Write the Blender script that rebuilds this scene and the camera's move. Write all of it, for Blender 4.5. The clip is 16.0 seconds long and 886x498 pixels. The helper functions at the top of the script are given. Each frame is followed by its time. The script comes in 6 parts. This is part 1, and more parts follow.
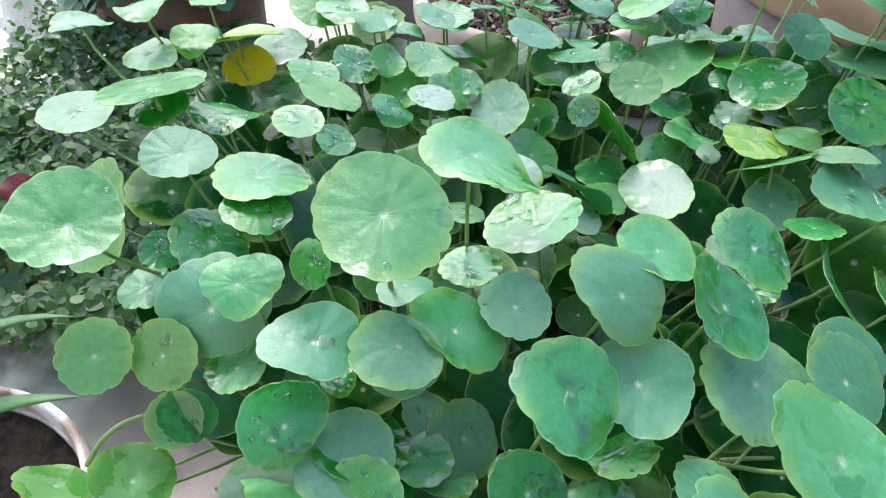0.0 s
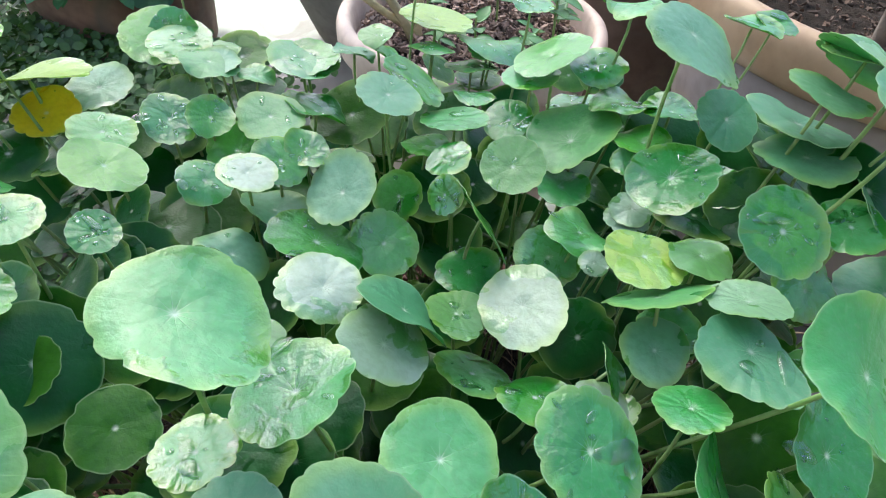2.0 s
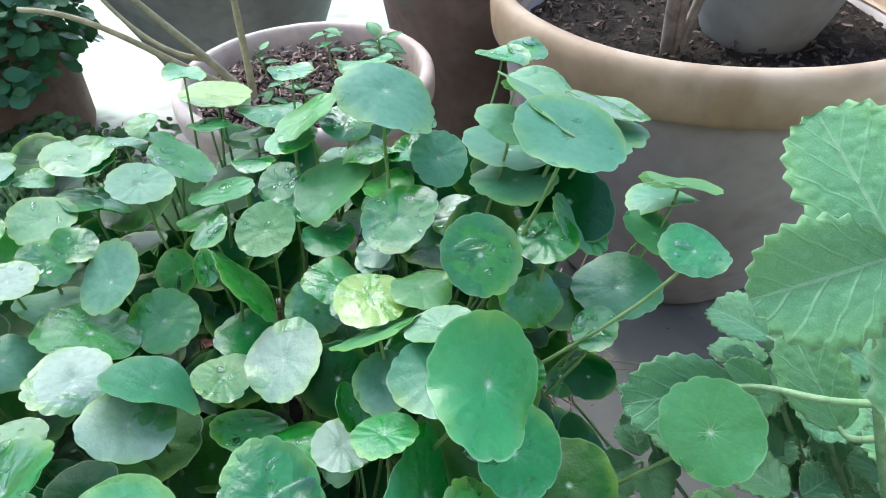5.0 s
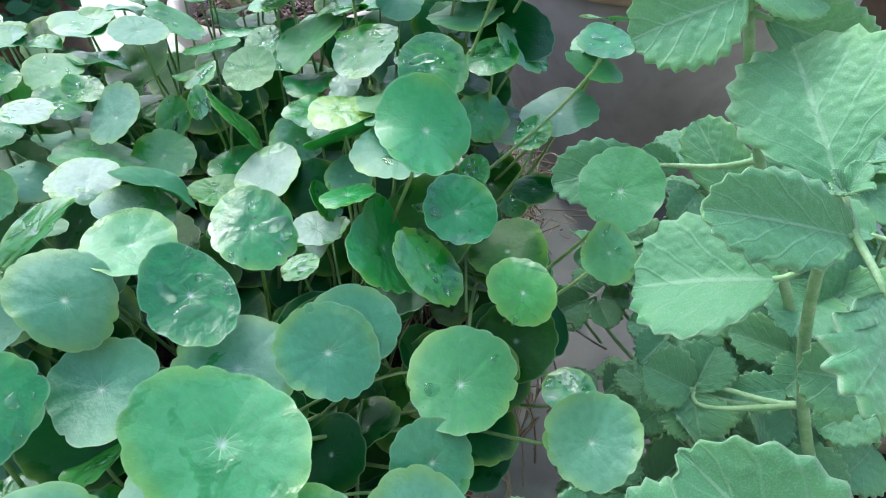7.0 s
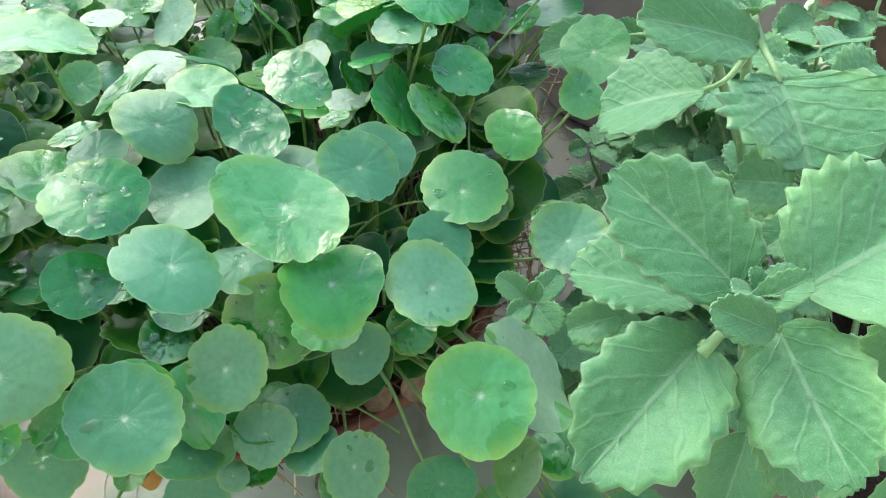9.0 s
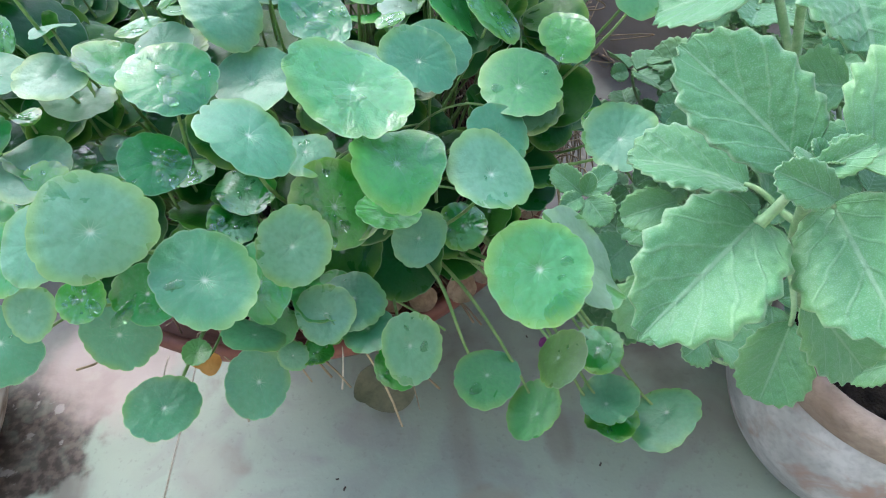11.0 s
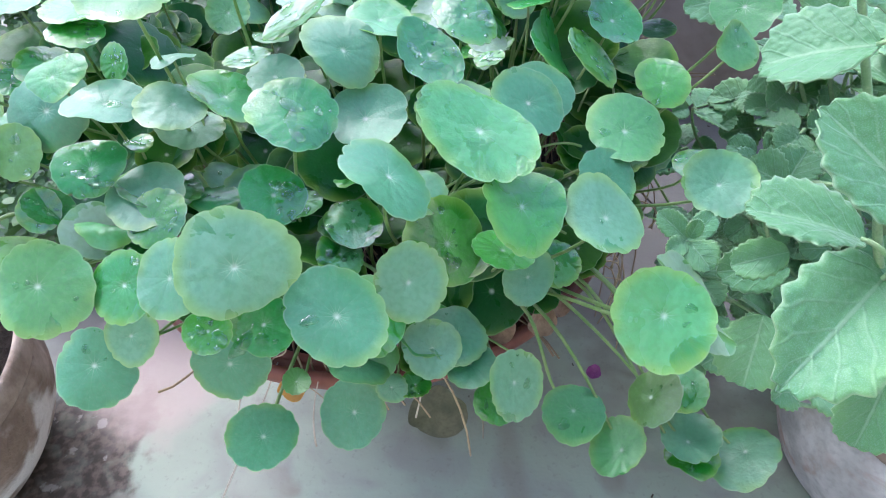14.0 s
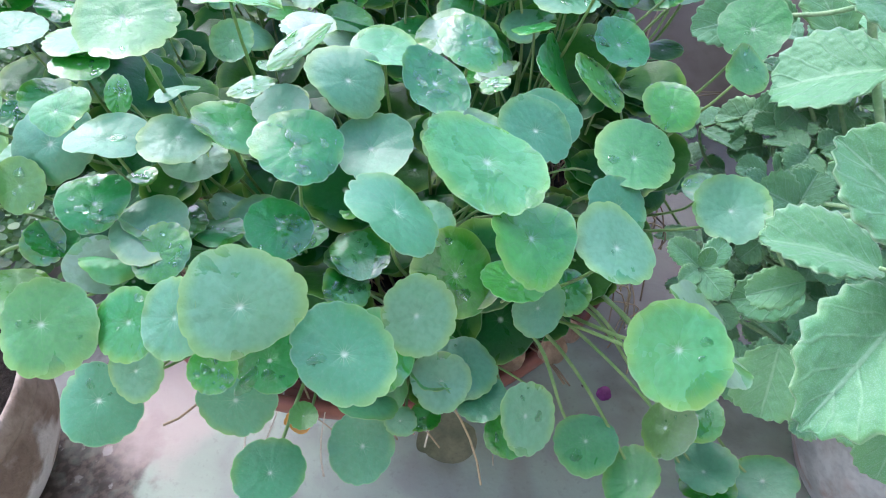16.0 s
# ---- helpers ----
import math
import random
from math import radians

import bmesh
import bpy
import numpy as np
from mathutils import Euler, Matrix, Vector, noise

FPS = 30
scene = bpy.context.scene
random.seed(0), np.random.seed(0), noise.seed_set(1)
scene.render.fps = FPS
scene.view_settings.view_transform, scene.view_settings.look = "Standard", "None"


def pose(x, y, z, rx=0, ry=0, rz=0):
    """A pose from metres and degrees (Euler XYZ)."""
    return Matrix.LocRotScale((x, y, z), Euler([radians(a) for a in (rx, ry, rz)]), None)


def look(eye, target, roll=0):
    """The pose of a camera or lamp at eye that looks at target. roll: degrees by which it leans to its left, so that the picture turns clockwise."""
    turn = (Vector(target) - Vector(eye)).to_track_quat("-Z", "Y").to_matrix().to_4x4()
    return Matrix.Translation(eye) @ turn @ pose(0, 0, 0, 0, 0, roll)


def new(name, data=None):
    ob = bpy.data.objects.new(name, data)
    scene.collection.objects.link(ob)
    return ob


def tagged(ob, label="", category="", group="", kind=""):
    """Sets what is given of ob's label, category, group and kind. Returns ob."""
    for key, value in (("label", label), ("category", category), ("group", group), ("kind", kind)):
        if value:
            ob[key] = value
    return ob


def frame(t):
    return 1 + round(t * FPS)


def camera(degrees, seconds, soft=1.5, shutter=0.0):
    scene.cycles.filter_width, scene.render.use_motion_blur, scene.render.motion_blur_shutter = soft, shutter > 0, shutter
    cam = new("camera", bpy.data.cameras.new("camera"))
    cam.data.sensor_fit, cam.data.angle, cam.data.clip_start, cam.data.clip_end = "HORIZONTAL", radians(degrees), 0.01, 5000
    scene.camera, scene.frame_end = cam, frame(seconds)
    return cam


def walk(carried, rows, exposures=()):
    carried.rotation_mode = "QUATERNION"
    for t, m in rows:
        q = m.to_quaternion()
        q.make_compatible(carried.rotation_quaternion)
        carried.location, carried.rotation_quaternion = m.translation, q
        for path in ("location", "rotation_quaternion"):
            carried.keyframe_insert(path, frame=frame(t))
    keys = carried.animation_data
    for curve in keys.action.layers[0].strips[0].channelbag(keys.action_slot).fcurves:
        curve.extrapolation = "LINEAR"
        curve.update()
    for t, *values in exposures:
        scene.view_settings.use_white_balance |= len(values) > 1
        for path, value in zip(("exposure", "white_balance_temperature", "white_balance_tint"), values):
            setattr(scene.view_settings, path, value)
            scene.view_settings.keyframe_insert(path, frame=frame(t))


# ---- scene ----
cam = camera(70.5, 16.0, soft=1.1)
EXPOSURE = 1.2
PATH = [
    (0, (0.0075, 0.0691, 0.7755), (0.0210, 0.7990, 0.0921), 1.31),
    (0.5, (0.0223, 0.1079, 0.7764), (0.0399, 0.8405, 0.0960), 2.51),
    (1, (0.0582, 0.1365, 0.7731), (0.0632, 0.8677, 0.0910), 3.06),
    (1.5, (0.1127, 0.1737, 0.7671), (0.1230, 0.8974, 0.0770), 4.82),
    (2, (0.1300, 0.2105, 0.7622), (0.1447, 0.9367, 0.0749), 4.25),
    (2.5, (0.1293, 0.2347, 0.7556), (0.1652, 0.9675, 0.0761), 4.91),
    (3, (0.1525, 0.2418, 0.7713), (0.2029, 0.9853, 0.1044), 3.47),
    (3.5, (0.1828, 0.2320, 0.7823), (0.2437, 0.9773, 0.1183), 2.03),
    (4, (0.2172, 0.2226, 0.7995), (0.3026, 0.9692, 0.1398), 1.39),
    (4.2, (0.2313, 0.2210, 0.8023), (0.3174, 0.9694, 0.1446), 0.46),
    (6.3, (0.3049, 0.1089, 0.7840), (0.3673, 0.8544, 0.1205), -5.53),
    (6.5, (0.3015, 0.0990, 0.7790), (0.3699, 0.8352, 0.1057), -5.25),
    (7, (0.2903, 0.0585, 0.7569), (0.3492, 0.7780, 0.0649), -4.65),
    (7.5, (0.2695, 0.0090, 0.7393), (0.3294, 0.7125, 0.0312), -4.62),
    (8, (0.2512, -0.0399, 0.7386), (0.2664, 0.6722, 0.0367), -7.47),
    (8.5, (0.2675, -0.0595, 0.7350), (0.2861, 0.6414, 0.0220), -8.05),
    (9, (0.2806, -0.0839, 0.7468), (0.3021, 0.6248, 0.0416), -7.78),
    (9.5, (0.2815, -0.1106, 0.7376), (0.3013, 0.5902, 0.0246), -9.34),
    (10, (0.2785, -0.1261, 0.7295), (0.2798, 0.5617, 0.0036), -9.90),
    (10.2, (0.2723, -0.1268, 0.7265), (0.2682, 0.5483, -0.0112), -9.63),
    (12.3, (0.2161, -0.1274, 0.7291), (0.2155, 0.5346, -0.0204), -6.81),
    (12.5, (0.2145, -0.1272, 0.7307), (0.2117, 0.5330, -0.0204), -7.03),
    (13, (0.2058, -0.1248, 0.7363), (0.2202, 0.5375, -0.0127), -5.16),
    (13.5, (0.1851, -0.1198, 0.7421), (0.1993, 0.5509, 0.0005), -4.76),
    (14, (0.1622, -0.1114, 0.7509), (0.1742, 0.5689, 0.0181), -4.95),
    (14.5, (0.1532, -0.1056, 0.7480), (0.1767, 0.5712, 0.0122), -4.40),
    (15, (0.1467, -0.1098, 0.7253), (0.1632, 0.5317, -0.0417), -4.97),
    (15.5, (0.1505, -0.1041, 0.7327), (0.1594, 0.5567, -0.0177), -5.45),
    (16, (0.1615, -0.0963, 0.7557), (0.1678, 0.5974, 0.0354), -5.94),
]
walk(cam, [(t, look(eye, target, roll)) for t, eye, target, roll in PATH], [(t, EXPOSURE + stops, kelvin, tint) for t, stops, kelvin, tint in ((0.0, 0.08, 5700, 9), (0.7, 0.07, 5700, 9), (1.5, -0.08, 5850, 7), (2.2, -0.05, 5800, 7), (3.0, -0.08, 5700, 4), (4.2, -0.04, 5600, 2), (6.5, -0.12, 4980, 5), (7.1, -0.09, 5400, 0), (8.5, 0.0, 5950, -5), (10.0, 0.05, 5650, 1), (12.5, 0.25, 5280, 16), (16.0, 0.29, 5280, 17))])
# ---- light ----
world = bpy.data.worlds.new("sky")
scene.world = world
world.use_nodes = True
wn = world.node_tree
sky = wn.nodes.new("ShaderNodeTexSky")
sky.sky_type, sky.sun_disc = "NISHITA", False
sky.sun_elevation, sky.sun_rotation = radians(51), radians(-28)
sky.air_density, sky.dust_density, sky.ozone_density = 1.0, 5.0, 0.6
wn.links.new(sky.outputs[0], wn.nodes["Background"].inputs[0])
wn.nodes["Background"].inputs[1].default_value = 0.215

sun = new("sun", bpy.data.lights.new("sun", "SUN"))
sun.data.energy, sun.data.angle, sun.data.color = 2.2, radians(4.0), (1.0, 0.94, 0.84)
sun.matrix_world = look((-0.9, 1.7, 2.4), (0, 0, 0))


# ---- materials ----
class Graph:
    """A small helper round one node material."""

    def __init__(self, name):
        self.mat = bpy.data.materials.new(name)
        self.mat.use_nodes = True
        self.tree = self.mat.node_tree
        self.bsdf = self.tree.nodes["Principled BSDF"]
        self.out = self.tree.nodes["Material Output"]

    def node(self, kind, **values):
        n = self.tree.nodes.new(kind)
        for key, value in values.items():
            n.inputs[key.replace("_", " ")].default_value = value
        return n

    def link(self, a, b):
        self.tree.links.new(a, b)

    def val(self, socket, x):
        if isinstance(x, (int, float, tuple)):
            socket.default_value = x
        else:
            self.link(x, socket)

    def math(self, op, a, b=0.0, c=0.0):
        n = self.tree.nodes.new("ShaderNodeMath")
        n.operation = op
        for s, x in zip(n.inputs, (a, b, c)):
            self.val(s, x)
        return n.outputs[0]

    def noise(self, scale, detail=4.0, coords=None, distortion=0.0):
        n = self.node("ShaderNodeTexNoise", Scale=scale, Detail=detail, Distortion=distortion)
        if coords is not None:
            self.link(coords, n.inputs["Vector"])
        return n.outputs[0]

    def band(self, x, low, high, to_low=0.0, to_high=1.0):
        n = self.node("ShaderNodeMapRange")
        n.interpolation_type = "SMOOTHSTEP"
        for s, v in zip(n.inputs, (x, low, high, to_low, to_high)):
            self.val(s, v)
        return n.outputs[0]

    def mix(self, factor, a, b):
        n = self.tree.nodes.new("ShaderNodeMix")
        n.data_type = "RGBA"
        self.val(n.inputs[0], factor)
        self.val(n.inputs[6], (*a, 1.0) if isinstance(a, tuple) else a)
        self.val(n.inputs[7], (*b, 1.0) if isinstance(b, tuple) else b)
        return n.outputs[2]

    def bump(self, height, strength=0.3, distance=0.001):
        n = self.node("ShaderNodeBump", Strength=strength, Distance=distance)
        self.link(height, n.inputs["Height"])
        self.link(n.outputs[0], self.bsdf.inputs["Normal"])
        return n.outputs[0]

    def coords(self, kind="Object"):
        return self.tree.nodes.new("ShaderNodeTexCoord").outputs[kind]

    def random(self):
        return self.tree.nodes.new("ShaderNodeObjectInfo").outputs["Random"]

    def set(self, **values):
        for key, value in values.items():
            self.val(self.bsdf.inputs[key.replace("_", " ")], (*value, 1.0) if isinstance(value, tuple) else value)

    def translucent(self, color, amount, normal=None):
        t = self.tree.nodes.new("ShaderNodeBsdfTranslucent")
        self.val(t.inputs[0], (*color, 1.0) if isinstance(color, tuple) else color)
        if normal is not None:
            self.link(normal, t.inputs["Normal"])
        m = self.tree.nodes.new("ShaderNodeMixShader")
        m.inputs[0].default_value = amount
        self.link(self.bsdf.outputs[0], m.inputs[1])
        self.link(t.outputs[0], m.inputs[2])
        self.link(m.outputs[0], self.out.inputs[0])


def blade_material(name, dry, grey, fresh, vein, wet, through_light, rough=0.36, joined=False):
    """A round leaf: the map holds lobes around it and the way out from its centre. Waxy where dry, deep green under water."""
    g = Graph(name)
    uv = g.node("ShaderNodeUVMap")
    uv.uv_map = "leaf"
    split = g.node("ShaderNodeSeparateXYZ")
    g.link(uv.outputs[0], split.inputs[0])
    turn, out = split.outputs[0], split.outputs[1]
    pos = g.coords()
    rnd = g.tree.nodes.new("ShaderNodeNewGeometry").outputs["Random Per Island"] if joined else g.random()
    shifted = g.node("ShaderNodeVectorMath")
    shifted.operation = "ADD"
    g.link(pos, shifted.inputs[0])
    g.link(g.math("MULTIPLY", rnd, 37.0), shifted.inputs[1])
    p = shifted.outputs[0]
    broad, fine, blotch = g.noise(30.0, 3.0, p), g.noise(520.0, 3.0, p), g.noise(110.0, 4.0, p)
    base = g.mix(g.band(g.math("ADD", rnd, g.math("MULTIPLY", g.math("SUBTRACT", broad, 0.5), 0.9)), 0.15, 0.95), dry, grey)
    lively = g.band(g.math("FRACT", g.math("MULTIPLY", rnd, 7.3)), 0.55, 0.85, 0.0, 0.7)
    base = g.mix(lively, base, tuple(a + b for a, b in zip(fresh, (0.05, 0.12, 0.0))))
    base = g.mix(g.band(blotch, 0.46, 0.64, 0.0, 0.16), base, fresh)
    base = g.mix(g.band(fine, 0.45, 0.75, 0.0, 0.14), base, vein)
    dust = g.noise(260.0, 8.0, p)
    base = g.mix(g.band(dust, 0.44, 0.62, 0.0, 0.28), base, tuple(0.5 * a for a in dry))
    away = g.math("ABSOLUTE", g.math("SUBTRACT", g.math("FRACT", turn), 0.5))
    side = g.math("MULTIPLY", away, out)
    reach = g.math("ADD", 0.10, g.math("MULTIPLY", g.noise(140.0, 1.0, p), 0.36))
    rays = g.math("MULTIPLY", g.band(side, 0.004, 0.016, 1.0, 0.0), g.band(g.math("DIVIDE", out, reach), 0.25, 1.0, 0.50, 0.07))
    fork = g.math("ABSOLUTE", g.math("SUBTRACT", away, g.math("MULTIPLY", g.band(out, 0.45, 1.0), 0.3)))
    forks = g.math("MULTIPLY", g.band(fork, 0.008, 0.03, 1.0, 0.0), g.band(out, 0.45, 0.6, 0.0, 0.05))
    film = g.math("ADD", g.noise(31.0, 5.0, p, 0.5), g.math("ADD", g.math("MULTIPLY", g.math("SUBTRACT", rnd, 0.5), 0.10), g.band(out, 0.45, 1.0, -0.03, 0.05)))
    pools = g.band(film, wet - 0.012, wet + 0.016)
    base = g.mix(g.math("MULTIPLY", pools, 0.92), base, fresh)
    base = g.mix(g.math("MAXIMUM", rays, forks), base, vein)
    base = g.mix(g.band(out, 0.01, 0.10, 0.75, 0.0), base, (0.60, 0.72, 0.54))
    base = g.mix(g.band(out, 0.955, 0.995, 0.0, 0.45), base, (0.42, 0.58, 0.30))
    edge = g.math("MULTIPLY", g.band(out, 0.70, 1.0), g.band(g.math("ADD", g.noise(28.0, 2.0, p), g.math("MULTIPLY", g.math("SUBTRACT", rnd, 0.5), 0.25)), 0.38, 0.62))
    base = g.mix(g.math("MULTIPLY", edge, 0.55), base, (0.31, 0.50, 0.08))
    speck = g.band(g.noise(190.0, 2.0, p), 0.70, 0.76, 0.0, 0.05 if joined else 0.2)
    base = g.mix(speck, base, (0.34, 0.36, 0.20))
    g.set(Base_Color=base, Roughness=g.math("ADD", g.math("MULTIPLY", pools, 0.07 - rough), g.math("ADD", g.math("MULTIPLY", broad, 0.16), rough - 0.12)), IOR=1.50 if joined else 1.55, Specular_IOR_Level=0.3 if joined else g.math("MULTIPLY_ADD", pools, 0.6, 0.85))
    height = g.math("SUBTRACT", g.math("MULTIPLY", fine, 0.28), g.math("MULTIPLY", rays, 0.4))
    pleat = g.math("MULTIPLY", g.math("MULTIPLY", g.band(away, 0.0, 0.5), out), 0.13)
    height = g.math("ADD", g.math("ADD", height, pleat), g.math("ADD", g.math("MULTIPLY", g.band(film, wet - 0.01, wet + 0.09), g.math("MULTIPLY", g.noise(80.0, 2.0, p, 1.8), 0.7)), g.math("ADD", g.math("MULTIPLY", blotch, 0.7), g.math("MULTIPLY", broad, 2.4))))
    n = g.bump(height, 0.7, 0.0011)
    g.translucent(through_light, 0.36, n)
    return g.mat


VEIN = (0.42, 0.58, 0.36)
LEAF = {
    "n": blade_material("pennywort_leaf", (0.044, 0.300, 0.064), (0.130, 0.420, 0.155), (0.032, 0.250, 0.020), VEIN, 0.625, (0.23, 0.62, 0.03), 0.32),
    "w": blade_material("pennywort_leaf_wet", (0.044, 0.285, 0.068), (0.135, 0.405, 0.165), (0.022, 0.205, 0.018), VEIN, 0.525, (0.20, 0.58, 0.03), 0.28),
    "g": blade_material("pennywort_leaf_grey", (0.090, 0.310, 0.145), (0.180, 0.405, 0.230), (0.045, 0.235, 0.060), VEIN, 0.70, (0.14, 0.46, 0.10), 0.42),
    "y": blade_material("pennywort_leaf_young", (0.120, 0.320, 0.080), (0.190, 0.400, 0.130), (0.080, 0.280, 0.035), VEIN, 0.58, (0.26, 0.58, 0.05)),
    # pale leaves; on glossy or sunlit ones the glare is painted into the base colour
    "p": blade_material("pennywort_leaf_pale_glare", (0.270, 0.415, 0.285), (0.385, 0.505, 0.395), (0.120, 0.320, 0.100), (0.5, 0.6, 0.45), 0.58, (0.30, 0.54, 0.14)),
    "o": blade_material("pennywort_leaf_olive", (0.080, 0.170, 0.060), (0.130, 0.220, 0.090), (0.060, 0.140, 0.040), VEIN, 0.66, (0.20, 0.34, 0.06), 0.42),
    "Y2": blade_material("pennywort_leaf_lime", (0.300, 0.480, 0.070), (0.400, 0.560, 0.110), (0.200, 0.420, 0.040), (0.6, 0.66, 0.34), 0.60, (0.46, 0.66, 0.05)),
    "Y": blade_material("pennywort_leaf_yellow", (0.620, 0.540, 0.010), (0.740, 0.600, 0.015), (0.640, 0.380, 0.005), (0.7, 0.58, 0.15), 0.66, (0.85, 0.62, 0.03)),
    # same leaf with a darkened base, painting in the shade of the clump's gaps
    "under": blade_material("pennywort_leaf_inner_shade", (0.009, 0.085, 0.015), (0.022, 0.130, 0.030), (0.008, 0.070, 0.010), (0.10, 0.26, 0.08), 0.60, (0.08, 0.34, 0.03), 0.36, True),
}


def mint_material():
    """A thick, furry, quilted leaf: the map runs along the midrib and across it."""
    g = Graph("furry_mint_leaf")
    uv = g.node("ShaderNodeUVMap")
    uv.uv_map = "leaf"
    split = g.node("ShaderNodeSeparateXYZ")
    g.link(uv.outputs[0], split.inputs[0])
    along, across = split.outputs[0], split.outputs[1]
    pos, rnd = g.coords(), g.random()
    broad, fine = g.noise(22.0, 3.0, pos), g.noise(1400.0, 2.0, pos)
    base = g.mix(g.band(g.math("ADD", broad, g.math("MULTIPLY", rnd, 0.4)), 0.4, 1.0), (0.088, 0.255, 0.100), (0.150, 0.340, 0.155))
    cell = g.node("ShaderNodeTexVoronoi", Scale=200.0)
    cell.feature = "SMOOTH_F1"
    g.link(pos, cell.inputs["Vector"])
    net = g.band(cell.outputs["Distance"], 0.15, 0.65)
    mid = g.band(g.math("ABSOLUTE", across), 0.015, 0.05, 1.0, 0.0)
    rib = g.math("ABSOLUTE", g.math("SUBTRACT", g.math("FRACT", g.math("ADD", g.math("MULTIPLY", along, 6.5), g.math("SUBTRACT", g.math("MULTIPLY", g.noise(45.0, 1.0, pos), 0.35), g.math("MULTIPLY", g.math("POWER", g.math("ABSOLUTE", across), 0.85), 1.7)))), 0.5))
    ribs = g.band(rib, 0.01, 0.09, 1.0, 0.0)
    base = g.mix(g.math("MULTIPLY", net, 0.25), base, (0.10, 0.28, 0.11))
    base = g.mix(g.math("MAXIMUM", g.math("MULTIPLY", mid, 0.42), g.math("MULTIPLY", ribs, 0.16)), base, (0.40, 0.56, 0.36))
    base = g.mix(g.band(fine, 0.45, 0.70, 0.0, 0.30), base, (0.42, 0.54, 0.42))
    base = g.mix(g.band(g.math("ABSOLUTE", across), 0.93, 1.0, 0.0, 0.5), base, (0.42, 0.54, 0.34))
    fade = g.math("MULTIPLY", g.band(g.math("ABSOLUTE", across), 0.45, 1.0), g.band(g.math("ADD", broad, g.math("MULTIPLY", rnd, 0.25)), 0.45, 0.70, 0.0, 0.32))
    base = g.mix(fade, base, (0.25, 0.45, 0.12))
    g.set(Base_Color=base, Roughness=0.48, Sheen_Weight=0.3, Sheen_Roughness=0.4, Specular_IOR_Level=0.45)
    height = g.math("SUBTRACT", g.math("MULTIPLY", fine, 0.12), g.math("ADD", g.math("MULTIPLY", net, 0.80), g.math("ADD", g.math("MULTIPLY", ribs, 0.34), g.math("MULTIPLY", mid, 0.32))))
    n = g.bump(height, 0.62, 0.0011)
    g.translucent((0.36, 0.58, 0.12), 0.28, n)
    return g.mat


def plain(name, dark, light, scale, rough=0.7, bump=0.3, depth=0.002, fine=6.0, spots=None, translucent=None):
    """Two-scale mottled surface; spots adds a third colour in patches."""
    g = Graph(name)
    pos = g.coords()
    broad, grain = g.noise(scale, 5.0, pos, 0.4), g.noise(scale * fine, 4.0, pos)
    base = g.mix(g.band(broad, 0.3, 0.7), dark, light)
    base = g.mix(g.band(grain, 0.4, 0.8, 0.0, 0.35), base, tuple(c * 0.55 for c in dark))
    if spots:
        colour, low, high = spots
        base = g.mix(g.band(g.noise(scale * 0.55, 6.0, pos, 1.0), low, high), base, colour)
    rnd = g.random()
    hue = g.node("ShaderNodeHueSaturation")
    g.link(g.math("ADD", 0.88, g.math("MULTIPLY", rnd, 0.24)), hue.inputs["Value"])
    g.link(base, hue.inputs["Color"])
    g.set(Base_Color=hue.outputs[0], Roughness=g.math("ADD", rough - 0.1, g.math("MULTIPLY", grain, 0.2)))
    n = g.bump(g.math("ADD", g.math("MULTIPLY", broad, 0.5), grain), bump, depth)
    if translucent:
        g.translucent(translucent, 0.3, n)
    return g.mat


def island(name, dark, light, rough=0.5, translucent=None):
    """Leaves or chips joined in one mesh, each a little different."""
    g = Graph(name)
    geo = g.tree.nodes.new("ShaderNodeNewGeometry")
    base = g.mix(geo.outputs["Random Per Island"], dark, light)
    grain = g.noise(300.0, 3.0, g.coords())
    base = g.mix(g.band(grain, 0.4, 0.8, 0.0, 0.3), base, tuple(c * 0.5 for c in dark))
    g.set(Base_Color=base, Roughness=rough)
    n = g.bump(grain, 0.3, 0.001)
    if translucent:
        g.translucent(translucent, 0.25, n)
    return g.mat


# old stains and other tone patches on the cement: centre, spread, inner and outer edge, tone, strength
# second and third tones paint in shade, the third mixed with brown earth stain
STAINS_AND_LIGHT = (((-0.66, 1.12), (0.52, 0.60), 0.7, 1.1, (0.045, 0.038, 0.030), 0.95), ((-0.36, 0.56), (0.22, 0.22), 0.5, 1.1, (0.085, 0.074, 0.062), 0.85), ((0.60, 0.66), (0.40, 0.42), 0.6, 1.15, (0.120, 0.100, 0.088), 0.85), ((-0.22, 1.62), (0.30, 0.22), 0.5, 1.1, (0.250, 0.190, 0.165), 0.7),
          # first tone paints a pool of sun onto the pinkish cement
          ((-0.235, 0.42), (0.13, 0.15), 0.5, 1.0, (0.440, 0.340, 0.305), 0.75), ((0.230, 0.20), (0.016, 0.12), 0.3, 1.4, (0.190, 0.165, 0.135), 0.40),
          # second tone: a darker patch below the bowl's front rim
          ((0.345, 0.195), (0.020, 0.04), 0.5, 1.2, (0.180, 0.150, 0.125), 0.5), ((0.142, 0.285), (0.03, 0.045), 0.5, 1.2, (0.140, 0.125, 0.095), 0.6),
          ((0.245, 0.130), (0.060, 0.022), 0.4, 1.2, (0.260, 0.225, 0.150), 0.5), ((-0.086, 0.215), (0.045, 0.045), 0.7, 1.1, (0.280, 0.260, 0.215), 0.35))


